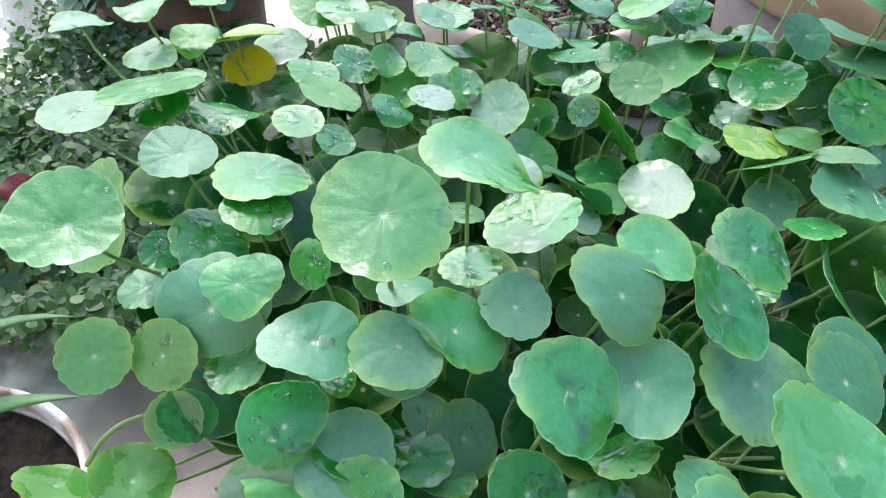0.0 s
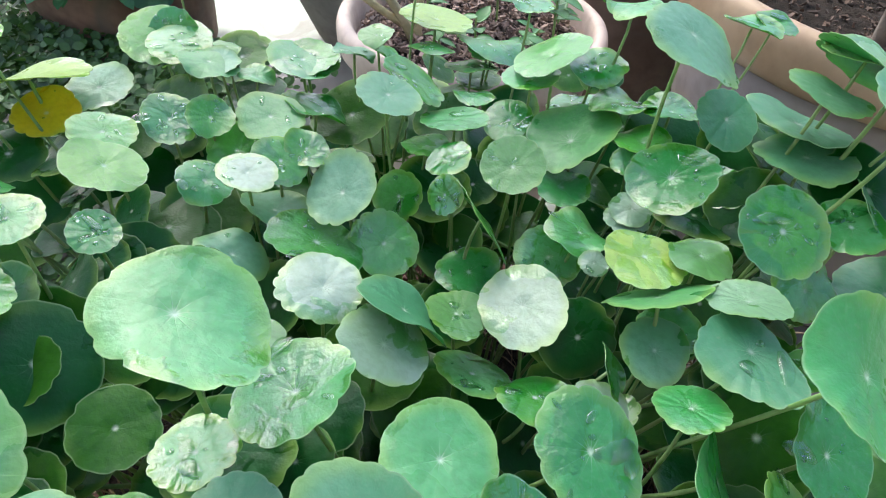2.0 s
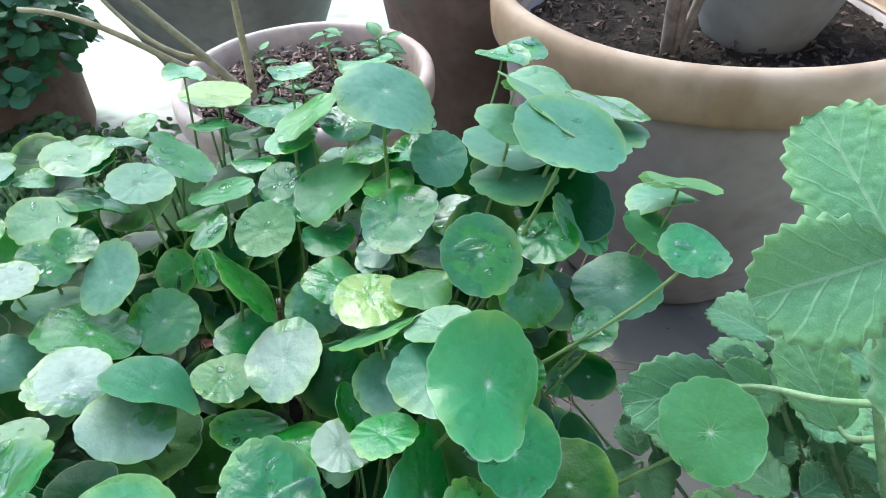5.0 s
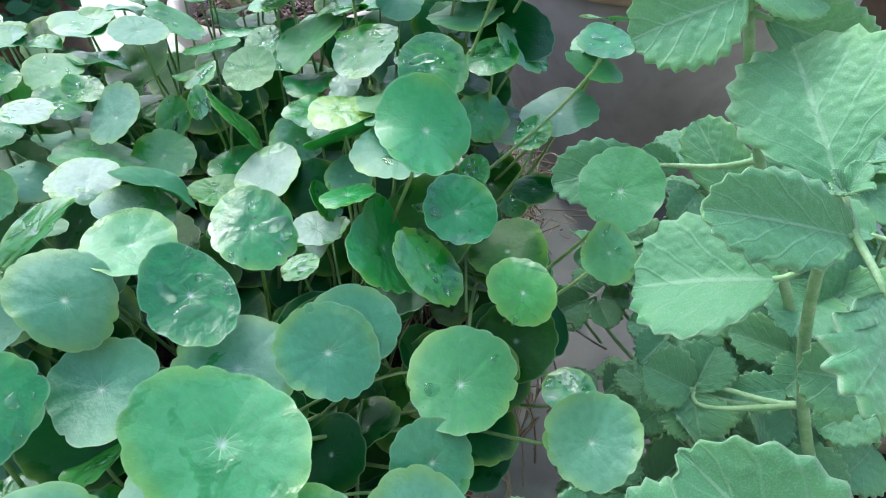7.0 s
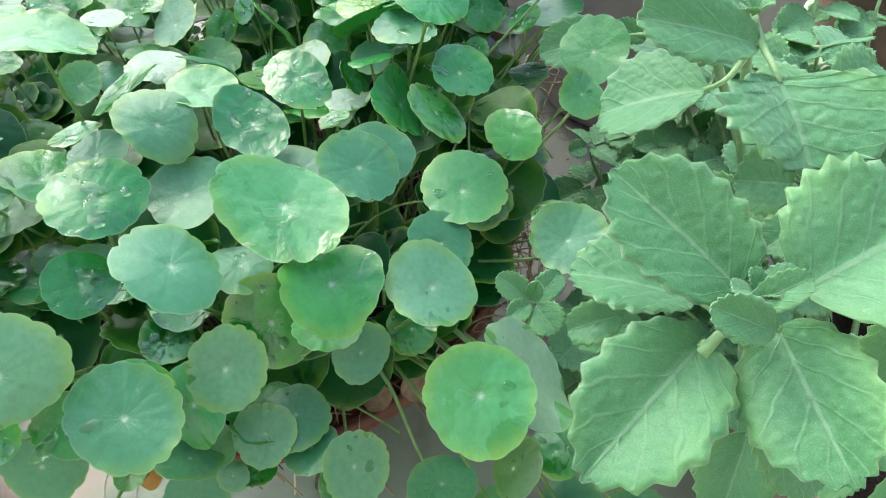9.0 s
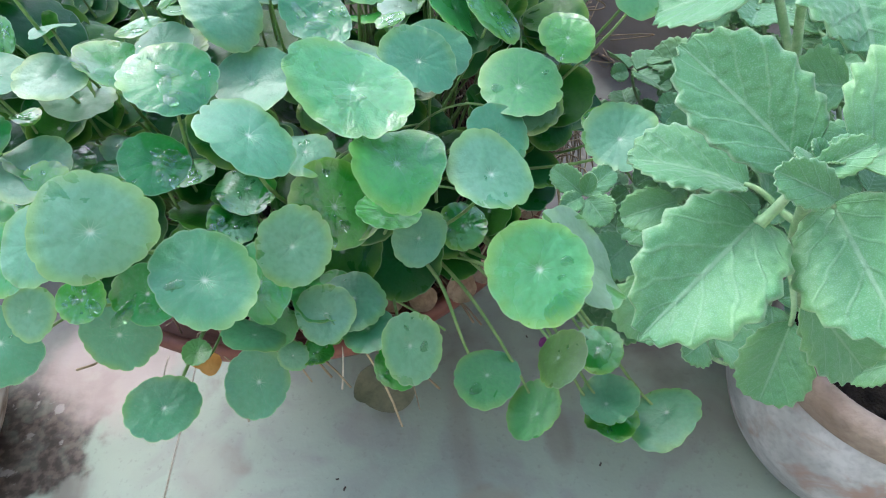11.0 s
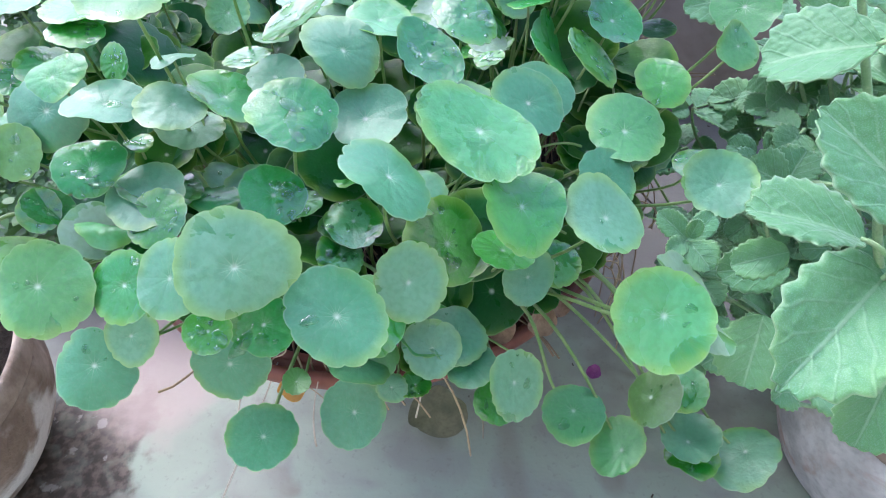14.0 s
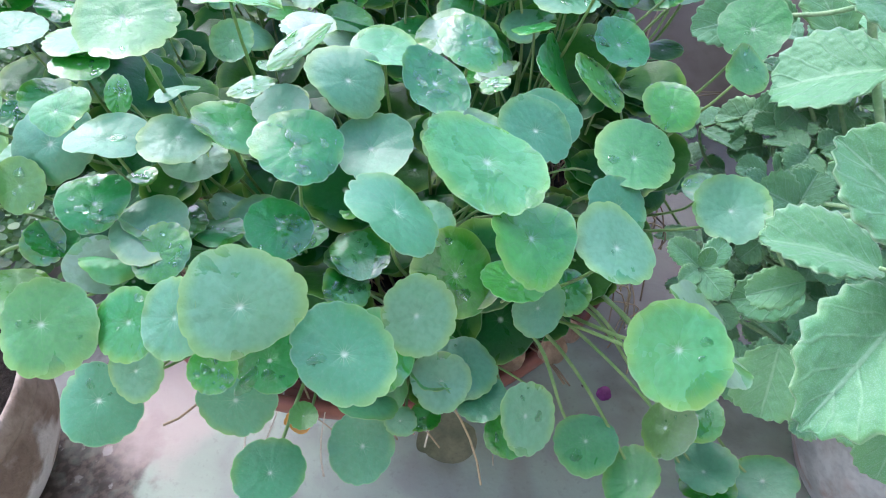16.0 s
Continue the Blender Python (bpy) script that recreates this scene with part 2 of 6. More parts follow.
def floor_material():
    g = Graph("worn_cement")
    pos = g.coords()
    broad, mid, fine = g.noise(2.2, 6.0, pos, 0.6), g.noise(13.0, 6.0, pos, 0.8), g.noise(160.0, 5.0, pos)
    base = g.mix(g.band(broad, 0.3, 0.7), (0.270, 0.316, 0.240), (0.355, 0.408, 0.314))
    base = g.mix(g.band(mid, 0.42, 0.72, 0.0, 0.6), base, (0.235, 0.225, 0.205))
    base = g.mix(g.band(g.noise(5.0, 8.0, pos, 1.5), 0.56, 0.66, 0.0, 0.7), base, (0.200, 0.170, 0.140))
    base = g.mix(g.band(fine, 0.58, 0.74, 0.0, 0.30), base, (0.17, 0.16, 0.14))
    base = g.mix(g.band(g.noise(70.0, 3.0, pos), 0.70, 0.76, 0.0, 0.22), base, (0.12, 0.11, 0.095))
    spot = g.node("ShaderNodeVectorMath")
    spot.operation = "DISTANCE"
    g.link(pos, spot.inputs[0])
    spot.inputs[1].default_value = (-0.335, 0.298, 0.0)
    reach = g.math("ADD", spot.outputs["Value"], g.math("MULTIPLY", g.math("SUBTRACT", g.noise(22.0, 8.0, pos, 0.0), 0.5), 0.13))
    mould = g.math("MULTIPLY", g.band(reach, 0.088, 0.112, 1.0, 0.0), g.band(g.noise(38.0, 9.0, pos, 0.6), 0.30, 0.56, 0.72, 1.0))
    base = g.mix(mould, base, g.mix(g.band(g.noise(90.0, 6.0, pos), 0.4, 0.65), (0.048, 0.037, 0.027), (0.135, 0.104, 0.078)))
    base = g.mix(g.math("MULTIPLY", mould, g.band(g.noise(34.0, 5.0, pos), 0.62, 0.66, 0.0, 0.8)), base, (0.330, 0.310, 0.275))
    for centre, squash, near, far, tone, amount in STAINS_AND_LIGHT:
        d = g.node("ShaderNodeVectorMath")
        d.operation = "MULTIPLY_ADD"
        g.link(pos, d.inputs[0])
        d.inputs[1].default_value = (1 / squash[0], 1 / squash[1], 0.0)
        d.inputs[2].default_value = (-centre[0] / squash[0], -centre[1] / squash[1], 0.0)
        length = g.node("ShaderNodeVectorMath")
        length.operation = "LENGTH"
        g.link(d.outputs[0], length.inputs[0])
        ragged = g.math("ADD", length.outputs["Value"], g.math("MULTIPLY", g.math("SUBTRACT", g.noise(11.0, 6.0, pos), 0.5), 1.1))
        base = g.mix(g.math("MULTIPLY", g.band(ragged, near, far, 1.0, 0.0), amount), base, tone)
    g.set(Base_Color=base, Roughness=g.math("ADD", 0.42, g.math("MULTIPLY", mid, 0.3)))
    g.bump(g.math("ADD", mid, g.math("MULTIPLY", fine, 0.6)), 0.35, 0.002)
    return g.mat


MINT = mint_material()
STALK = plain("green_stalk", (0.170, 0.300, 0.090), (0.320, 0.440, 0.170), 60.0, 0.45, 0.15, 0.0005, translucent=(0.3, 0.45, 0.1))
FURRY_STALK = plain("furry_stalk", (0.200, 0.340, 0.140), (0.330, 0.450, 0.230), 90.0, 0.7, 0.4, 0.0008)
ROOT = island("dry_runners", (0.170, 0.110, 0.062), (0.460, 0.360, 0.215), 0.8)
TERRACOTTA = plain("wet_terracotta", (0.120, 0.034, 0.020), (0.205, 0.064, 0.036), 14.0, 0.55, 0.3, spots=((0.20, 0.13, 0.10), 0.62, 0.76))
OLD_CLAY = plain("brown_clay", (0.135, 0.085, 0.062), (0.215, 0.140, 0.105), 9.0, 0.75, 0.35, spots=((0.12, 0.11, 0.09), 0.55, 0.75))
MAUVE_CLAY = plain("mauve_clay", (0.270, 0.222, 0.205), (0.390, 0.330, 0.305), 5.0, 0.7, 0.25, spots=((0.48, 0.41, 0.38), 0.56, 0.72))
BUFF = plain("buff_clay", (0.250, 0.160, 0.085), (0.360, 0.250, 0.150), 7.0, 0.6, 0.25, spots=((0.46, 0.36, 0.26), 0.56, 0.74))
BEIGE = plain("pink_beige_clay", (0.380, 0.285, 0.225), (0.520, 0.415, 0.340), 8.0, 0.65, 0.3, spots=((0.30, 0.22, 0.17), 0.62, 0.75))
GREY_POT = plain("grey_cement_pot", (0.205, 0.205, 0.190), (0.315, 0.310, 0.290), 6.0, 0.7, 0.3)
WORN_RIM = plain("worn_brown_clay", (0.220, 0.155, 0.110), (0.360, 0.275, 0.210), 18.0, 0.75, 0.9, 0.004, spots=((0.42, 0.39, 0.36), 0.56, 0.70))
WHITEWASH = plain("flaking_whitewash", (0.380, 0.365, 0.340), (0.620, 0.600, 0.565), 22.0, 0.7, 0.6, spots=((0.37, 0.255, 0.200), 0.54, 0.68))
SOIL = plain("dark_soil", (0.010, 0.008, 0.006), (0.035, 0.027, 0.021), 60.0, 0.95, 0.9, 0.006)
SOIL.node_tree.nodes["Principled BSDF"].inputs["Specular IOR Level"].default_value = 0.1
STRIATED = plain("streaked_old_clay", (0.190, 0.130, 0.090), (0.400, 0.320, 0.250), 16.0, 0.8, 0.8, 0.004, spots=((0.600, 0.560, 0.520), 0.46, 0.60))
PALE_CHIPS = island("pale_bark_chips", (0.060, 0.036, 0.026), (0.380, 0.265, 0.205), 0.85)
CHIPS = island("bark_chips", (0.022, 0.014, 0.010), (0.120, 0.078, 0.056), 0.95)
BARK = plain("grey_brown_bark", (0.110, 0.085, 0.065), (0.220, 0.180, 0.140), 40.0, 0.8, 0.6)
GREEN_BARK = plain("green_brown_bark", (0.270, 0.240, 0.120), (0.430, 0.370, 0.215), 40.0, 0.7, 0.4)
CREEPER = island("creeper_leaves", (0.010, 0.042, 0.010), (0.065, 0.150, 0.028), 0.5, (0.15, 0.32, 0.04))
IVY = island("ivy_leaves", (0.024, 0.105, 0.042), (0.110, 0.270, 0.120), 0.35, (0.10, 0.28, 0.06))
CEMENT = floor_material()
WALL = plain("painted_wall", (0.250, 0.235, 0.208), (0.350, 0.328, 0.290), 3.0, 0.8, 0.2)
SACK = plain("white_sacking", (0.620, 0.590, 0.550), (0.780, 0.750, 0.710), 20.0, 0.8, 0.4)
RED_LEAF = plain("red_leaf", (0.120, 0.018, 0.020), (0.230, 0.045, 0.038), 30.0, 0.45, 0.2, translucent=(0.5, 0.05, 0.04))
PURPLE = plain("purple_petal", (0.150, 0.020, 0.140), (0.260, 0.050, 0.240), 60.0, 0.5, 0.2)
WATER = Graph("water_drop")
clear = WATER.node("ShaderNodeBsdfTransparent", Color=(0.80, 0.91, 0.80, 1.0))
gloss = WATER.math("ADD", 0.06, WATER.math("MULTIPLY", WATER.math("POWER", WATER.node("ShaderNodeLayerWeight", Blend=0.5).outputs["Facing"], 4.0), 0.5))
blend = WATER.node("ShaderNodeMixShader")
shine = WATER.node("ShaderNodeBsdfGlossy", Roughness=0.04)
WATER.link(gloss, blend.inputs[0])
WATER.link(clear.outputs[0], blend.inputs[1])
WATER.link(shine.outputs[0], blend.inputs[2])
WATER.link(blend.outputs[0], WATER.out.inputs[0])
WATER = WATER.mat


# ---- building helpers ----
def mesh_of(name, verts, faces, material, smooth=True):
    me = bpy.data.meshes.new(name)
    me.from_pydata([tuple(v) for v in verts], [], faces)
    me.materials.append(material)
    if smooth:
        me.polygons.foreach_set("use_smooth", [True] * len(me.polygons))
    me.update()
    return me


def child(name, me, parent, m=None, label=""):
    ob = new(name, me)
    ob.parent = parent
    if m is not None:
        ob.matrix_basis = m
    return tagged(ob, label)


def tube_data(points, radii, sides=7):
    """Verts and faces of a tapering tube along points."""
    pts = [Vector(p) for p in points]
    verts, faces = [], []
    side = Vector((0.31, 0.17, 0.93))
    for i, p in enumerate(pts):
        way = (pts[min(i + 1, len(pts) - 1)] - pts[max(i - 1, 0)]).normalized()
        side = (side - way * side.dot(way))
        side = side.normalized() if side.length > 1e-4 else way.orthogonal().normalized()
        other = way.cross(side)
        for k in range(sides):
            a = 2 * math.pi * k / sides
            verts.append(p + (side * math.cos(a) + other * math.sin(a)) * radii[i])
    for i in range(len(pts) - 1):
        for k in range(sides):
            a, b = i * sides + k, i * sides + (k + 1) % sides
            faces.append((a, b, b + sides, a + sides))
    faces += [tuple(range(sides))[::-1], tuple(range(len(verts) - sides, len(verts)))]
    return verts, faces


def bend(a, b, c, d, n):
    """Points along a cubic curve."""
    a, b, c, d = Vector(a), Vector(b), Vector(c), Vector(d)
    return [a * (1 - t) ** 3 + b * 3 * t * (1 - t) ** 2 + c * 3 * t * t * (1 - t) + d * t ** 3 for t in (i / n for i in range(n + 1))]


def spun(profile, steps=72, wobble=0.0):
    """Verts and faces of a profile of (radius, height) turned round z."""
    verts, faces = [], []
    for i in range(steps):
        a = 2 * math.pi * i / steps
        w = 1 + wobble * noise.noise((math.cos(a) * 2, math.sin(a) * 2, profile[0][0] * 9))
        verts += [Vector((r * w * math.cos(a), r * w * math.sin(a), z)) for r, z in profile]
    n = len(profile)
    for i in range(steps):
        for j in range(n - 1):
            a, b = i * n + j, ((i + 1) % steps) * n + j
            faces.append((a, b, b + 1, a + 1))
    return verts, faces


def rounded(profile, times=2):
    """Softens the corners of an open profile by cutting them."""
    for _ in range(times):
        cut = [profile[0]]
        for (r0, z0), (r1, z1) in zip(profile, profile[1:]):
            cut += [(r0 * 0.75 + r1 * 0.25, z0 * 0.75 + z1 * 0.25), (r0 * 0.25 + r1 * 0.75, z0 * 0.25 + z1 * 0.75)]
        profile = cut + [profile[-1]]
    return profile


# ---- the ground and the bounds ----
def ground():
    verts, faces, n, half = [], [], 90, 30.0
    for j in range(n + 1):
        for i in range(n + 1):
            x, y = (half * math.copysign(abs(2 * v / n - 1) ** 3, 2 * v / n - 1) for v in (i, j))
            verts.append((x, y + 0.5, 0.0025 * noise.noise((x * 3, y * 3, 0)) - 0.002))
    for j in range(n):
        for i in range(n):
            a = j * (n + 1) + i
            faces.append((a, a + 1, a + n + 2, a + n + 1))
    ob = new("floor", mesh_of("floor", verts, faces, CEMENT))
    tagged(ob, "worn grey-green cement floor with dark stains, some shade and sun painted in", "floor", kind="structure")


ground()


def added_back_wall():
    """An unseen wall added behind the one who looks, to set the fill light."""
    verts = [(x, y, z) for x in (-4.5, 4.5) for y in (-1.75, -1.55) for z in (-0.01, 3.2)]
    faces = [(0, 1, 3, 2), (4, 6, 7, 5), (0, 4, 5, 1), (2, 3, 7, 6), (0, 2, 6, 4), (1, 5, 7, 3)]
    tagged(new("wall_south", mesh_of("wall_south", verts, faces, WALL, False)), "unseen grey plaster wall added to set the fill light", "wall", kind="structure")


added_back_wall()


# ---- pots ----
def pot(name, label, at, rim, foot, height, wall, material, rim_height=0.04, rim_out=0.012, bulge=0.0, rim_material=None, soil_drop=0.03, soil=SOIL, wobble=0.01, z=0.0):
    """A round pot with its foot at (x, y): body, rolled rim and soil are parts of it."""
    base = tagged(new(name), label, "plant pot")
    base.location = (at[0], at[1], z)
    h = height - rim_height
    side = [(foot + (rim - rim_out - foot) * t + bulge * math.sin(math.pi * t), 0.004 + (h - 0.004) * t) for t in (0, 0.2, 0.4, 0.6, 0.8, 1.0)]
    body = [(0.001, 0.002), (foot * 0.9, 0.002)] + side + [(rim - rim_out - wall, h), (rim - rim_out - wall, h - 0.05), (0.001, h - 0.06)]
    child("body", mesh_of("body", *spun(rounded(body, 1), 80, wobble), material), base)
    lip = [(rim - rim_out - wall * 0.9, h + 0.001), (rim - rim_out * 0.2, h - 0.004), (rim, h + rim_height * 0.3), (rim, h + rim_height * 0.8), (rim - wall * 0.4, height), (rim - wall, height - 0.004), (rim - wall * 1.15, h - 0.02), (rim - rim_out - wall * 1.2, h - 0.06)]
    child("rim", mesh_of("rim", *spun(rounded(lip, 2), 96, wobble), rim_material or material), base)
    if soil:
        top = height - soil_drop
        verts, faces, n = [(0, 0, top + 0.012)], [], 48
        for k, r in enumerate((0.25, 0.5, 0.75, 0.98)):
            for i in range(n):
                a = 2 * math.pi * i / n
                q = r * (rim - wall)
                x, y = q * math.cos(a), q * math.sin(a)
                verts.append((x, y, top + 0.012 * noise.noise((x * 30 + at[0] * 9, y * 30, 1)) + 0.010 * (1 - r)))
        faces += [(0, 1 + i, 1 + (i + 1) % n) for i in range(n)]
        for k in range(3):
            for i in range(n):
                a, b = 1 + k * n + i, 1 + k * n + (i + 1) % n
                faces.append((a, a + n, b + n, b))
        child("soil", mesh_of("soil", verts, faces, soil), base, label="crumbly dark potting soil")
    return base


POT_X, POT_Y, POT_R, POT_Z = 0.103, 0.469, 0.279, 0.262
pot("terracotta_bowl", "wide terracotta bowl filled with pennywort, on the cement floor", (POT_X, POT_Y), POT_R, 0.115, POT_Z, 0.014, TERRACOTTA, 0.022, 0.026, -0.02)
pot("beige_pot", "pink-beige clay pot with bark-strewn soil and a thin shrub", (0.167, 1.112), 0.200, 0.135, 0.385, 0.024, BEIGE, 0.045, 0.014, soil_drop=0.05)
pot("large_buff_pot", "large clay pot with a thick rolled buff rim", (0.78, 1.08), 0.325, 0.205, 0.485, 0.030, MAUVE_CLAY, 0.072, 0.022, 0.02, BUFF, soil_drop=0.085)
pot("brown_pot", "brown clay pot overgrown with ivy", (-0.66, 1.72), 0.225, 0.200, 0.34, 0.02, OLD_CLAY, 0.04, 0.006)
pot("grey_pot", "tapered grey cement pot behind the shrub pot", (-0.064, 1.842), 0.352, 0.144, 0.48, 0.025, GREY_POT, 0.03, 0.008)
pot("mauve_pot", "dark mauve clay pot standing at the back", (0.50, 1.50), 0.215, 0.15, 0.46, 0.02, OLD_CLAY, 0.04, 0.01)
pot("dark_pot", "dark grey clay pot standing in the shade beside the large pot", (1.33, 1.08), 0.20, 0.14, 0.33, 0.018, OLD_CLAY, 0.035, 0.01)
pot("whitewashed_pot", "clay pot with flaking whitewash, holding furry mint", (0.688, 0.176), 0.150, 0.132, 0.20, 0.026, WHITEWASH, 0.035, 0.003, 0.016, WORN_RIM, soil_drop=0.022)
pot("cement_rim_pot", "worn clay pot with dark soil near the floor stain", (-0.485, 0.285), 0.182, 0.11, 0.20, 0.011, STRIATED, 0.03, 0.004, 0.022, STRIATED, soil_drop=0.035)


# ---- pennywort ----
plant = tagged(new("pennywort_plant"), "dense pennywort with round wet green leaves, spilling over its terracotta bowl", "plant")
plant.location = (POT_X, POT_Y, POT_Z - 0.03)
rng = random.Random(7)
ORIGIN = Vector(plant.location)
CROWN = []


def blade(radius, lobes, cup, fold, fold_at, ripple, seed, rings=10, around=6, thick=0.00035, shape=None, spin=0.0):
    """A peltate leaf in its own frame, petiole at the origin, upper face along +z; returns verts, faces and the map.
    shape: how far it is drawn out and which way, where its middle lies from the petiole, its cup and bend, and its three-cornered unevenness."""
    r = random.Random(seed)
    depth = [r.choice((0.6, 0.8, 1.0)) * r.uniform(0.045, 0.11) for _ in range(lobes)]
    around = lobes * around
    uneven, flap, flap_at = r.uniform(0.015, 0.050), r.choice((0.0, 0.0, r.uniform(0.2, 0.5))) if radius < 0.03 else 0.0, r.uniform(0, 6.28)
    stretch, stretch_at = r.uniform(0.0, 0.06), r.uniform(0, math.pi)
    if shape:
        uneven, flap, stretch = 0.012, 0.0, 0.0
        long, along, off_x, off_y, cup, bend_c, bend_s, corner_c, corner_s = shape
    ph = [r.uniform(0, 6.28) for _ in range(3)]

    def drawn(p, a, rad, v):
        """A point of the even leaf, moved to where the leaf's own shape puts it."""
        s, c = math.sin(a - along), math.cos(a - along)
        x, y = rad * c * math.sqrt(long), rad * s / math.sqrt(long)
        x, y = x * math.cos(along) - y * math.sin(along), x * math.sin(along) + y * math.cos(along)
        b = math.atan2(y, x)
        w = 1 + (corner_c * math.cos(3 * b) + corner_s * math.sin(3 * b)) * v
        x, y = x * w + off_x * radius * v * v, y * w + off_y * radius * v * v
        z = p.z + radius * v * v * (bend_c * math.cos(2 * b) + bend_s * math.sin(2 * b))
        return Vector((x * math.cos(spin) + y * math.sin(spin), y * math.cos(spin) - x * math.sin(spin), z))

    top, marks = [], []
    for k in range(rings + 1):
        v = (k / rings) ** 0.8
        for i in range(around):
            a = 2 * math.pi * i / around
            u = (a / (2 * math.pi) * lobes + 0.45 * noise.noise((math.cos(a) * 1.6, math.sin(a) * 1.6, seed % 89)) * min(1.0, 4 * i / around, 4 * (around - i) / around)) % lobes
            f = u % 1.0
            notch = depth[int(u) % lobes] * (1 - (abs(math.sin(math.pi * f))) ** 0.55) * v ** 5
            lump = noise.noise((math.cos(a) * 1.3 + seed % 997, math.sin(a) * 1.3, 0.5)) * uneven * 2
            rad = radius * v * (1 - notch + (stretch * math.cos(2 * (a - stretch_at)) + lump) * v)
            z = radius * (cup * v * v + fold * v * v * math.cos(2 * (a - fold_at)) + ripple * v ** 3 * math.sin(3 * a + ph[0]) + 0.5 * ripple * v ** 4 * math.sin(5 * a + ph[1]) + 0.006 * v * v * math.cos(lobes * a))
            z -= radius * flap * max(0.0, v * math.cos(a - flap_at) - 0.45) ** 2
            z -= radius * 0.05 * math.exp(-(v / 0.16) ** 2)
            p = Vector((rad * math.cos(a), rad * math.sin(a), z))
            if shape:
                p = drawn(p, a + spin, rad, v)
            top.append(p)
            marks.append((u, v))
    n = len(top)
    verts = top + [p - Vector((0, 0, thick)) for p in top]
    faces, uvs = [], []
    for k in range(rings):
        for i in range(around):
            j = (i + 1) % around
            a, b, c, d = k * around + i, k * around + j, (k + 1) * around + j, (k + 1) * around + i
            last = lobes if j == 0 else marks[j][0]
            quad = [(marks[i][0], marks[a][1]), (last, marks[a][1]), (last, marks[d][1]), (marks[i][0], marks[d][1])]
            faces.append((a, d, c, b))
            uvs += [quad[0], quad[3], quad[2], quad[1]]
            faces.append((n + a, n + b, n + c, n + d))
            uvs += [quad[0], quad[1], quad[2], quad[3]]
    k, edge = rings * around, len(verts)
    verts += [top[k + i] for i in range(around)] + [verts[n + k + i] for i in range(around)]
    for i in range(around):
        j = (i + 1) % around
        faces.append((edge + i, edge + around + i, edge + around + j, edge + j))
        uvs += [(marks[i][0], 1.0)] * 4
    return verts, faces, uvs


def leaf(at, radius, facing, look_of="", shape=None):
    """One round leaf at its place, with its stalk bending down into the bowl."""
    at, facing = Vector(at), Vector(facing).normalized()
    seed = rng.randrange(10 ** 6)
    CROWN.append(at)
    r = random.Random(seed)
    spin = r.uniform(0, 2 * math.pi)
    look_of = look_of or (r.choice(("n", "n", "w", "w", "w", "g")) if at.y > 0.33 else r.choice(("n", "g", "g", "w")))
    if shape:
        verts, faces, uvs = blade(radius * 1.02, r.choice((11, 12, 13, 14, 15)), 0.0, 0.0, 0.0, r.uniform(0.01, 0.045), seed, shape=shape, spin=spin)
    else:
        verts, faces, uvs = blade(radius, r.choice((11, 12, 13, 14, 15)), r.uniform(-0.13, 0.10), r.uniform(0.0, 0.18), r.uniform(0, 3.14), r.uniform(0.02, 0.11), seed)
    me = mesh_of("leaf", verts, faces, LEAF[look_of])
    layer = me.uv_layers.new(name="leaf")
    layer.data.foreach_set("uv", [c for p in uvs for c in p])
    across = (Vector((1, 0, 0)) - facing * facing.x).normalized()
    turn = Matrix((across, facing.cross(across), facing)).transposed().to_4x4() @ Matrix.Rotation(spin, 4, "Z")
    ob = child("leaf", me, plant, Matrix.Translation(at - ORIGIN) @ turn)
    away = Vector((at.x - POT_X, at.y - POT_Y))
    reach = min(away.length, POT_R * 0.80) * r.uniform(0.55, 1.0)
    foot = Vector((POT_X, POT_Y, POT_Z - 0.028)) + (away.normalized().to_3d() * reach if away.length > 1e-6 else Vector()) + Vector((r.uniform(-0.03, 0.03), r.uniform(-0.03, 0.03), 0))
    over = away.length > POT_R + 0.01 and at.z < POT_Z + 0.06
    start = at - facing * (0.0011 + 0.05 * radius)
    lift = Vector((foot.x, foot.y, POT_Z + 0.05)) if over else foot + Vector((r.uniform(-0.03, 0.03), r.uniform(-0.03, 0.03), 0.10))
    if at.z < POT_Z + 0.07 and away.length > POT_R + 0.03:
        way = away.normalized().to_3d()
        edge = Vector((POT_X, POT_Y, POT_Z)) + way * POT_R
        foot = edge - way * r.uniform(0.03, 0.07) + way.cross(Vector((0, 0, 1))) * r.uniform(-0.03, 0.03)
        crest = edge + way * 0.015 + Vector((0, 0, r.uniform(0.05, 0.09)))
        up = crest - start
        up = (up - facing * up.dot(facing)).normalized()
        hang = start - facing * 0.022 + up * radius * 1.2
        pts = bend(start, hang, crest + (Vector((at.x, at.y, crest.z + 0.01)) - crest) * 0.45, crest, 9)[:-1] + bend(crest, crest + (crest - hang) * 0.12 - way * 0.01, foot + Vector((0, 0, 0.04)), foot, 3)
    else:
        pts = bend(start, start - facing * 0.03 - Vector((0, 0, 0.035)), lift, foot, 12)
    thick = 0.0011 + 0.012 * radius
    v, f = tube_data(pts, [thick * (0.8 + 0.5 * i / 12) for i in range(13)], 7)
    inverse = (Matrix.Translation(at) @ turn).inverted()
    child("stalk", mesh_of("stalk", [inverse @ p for p in v], f, STALK), ob)
    return ob


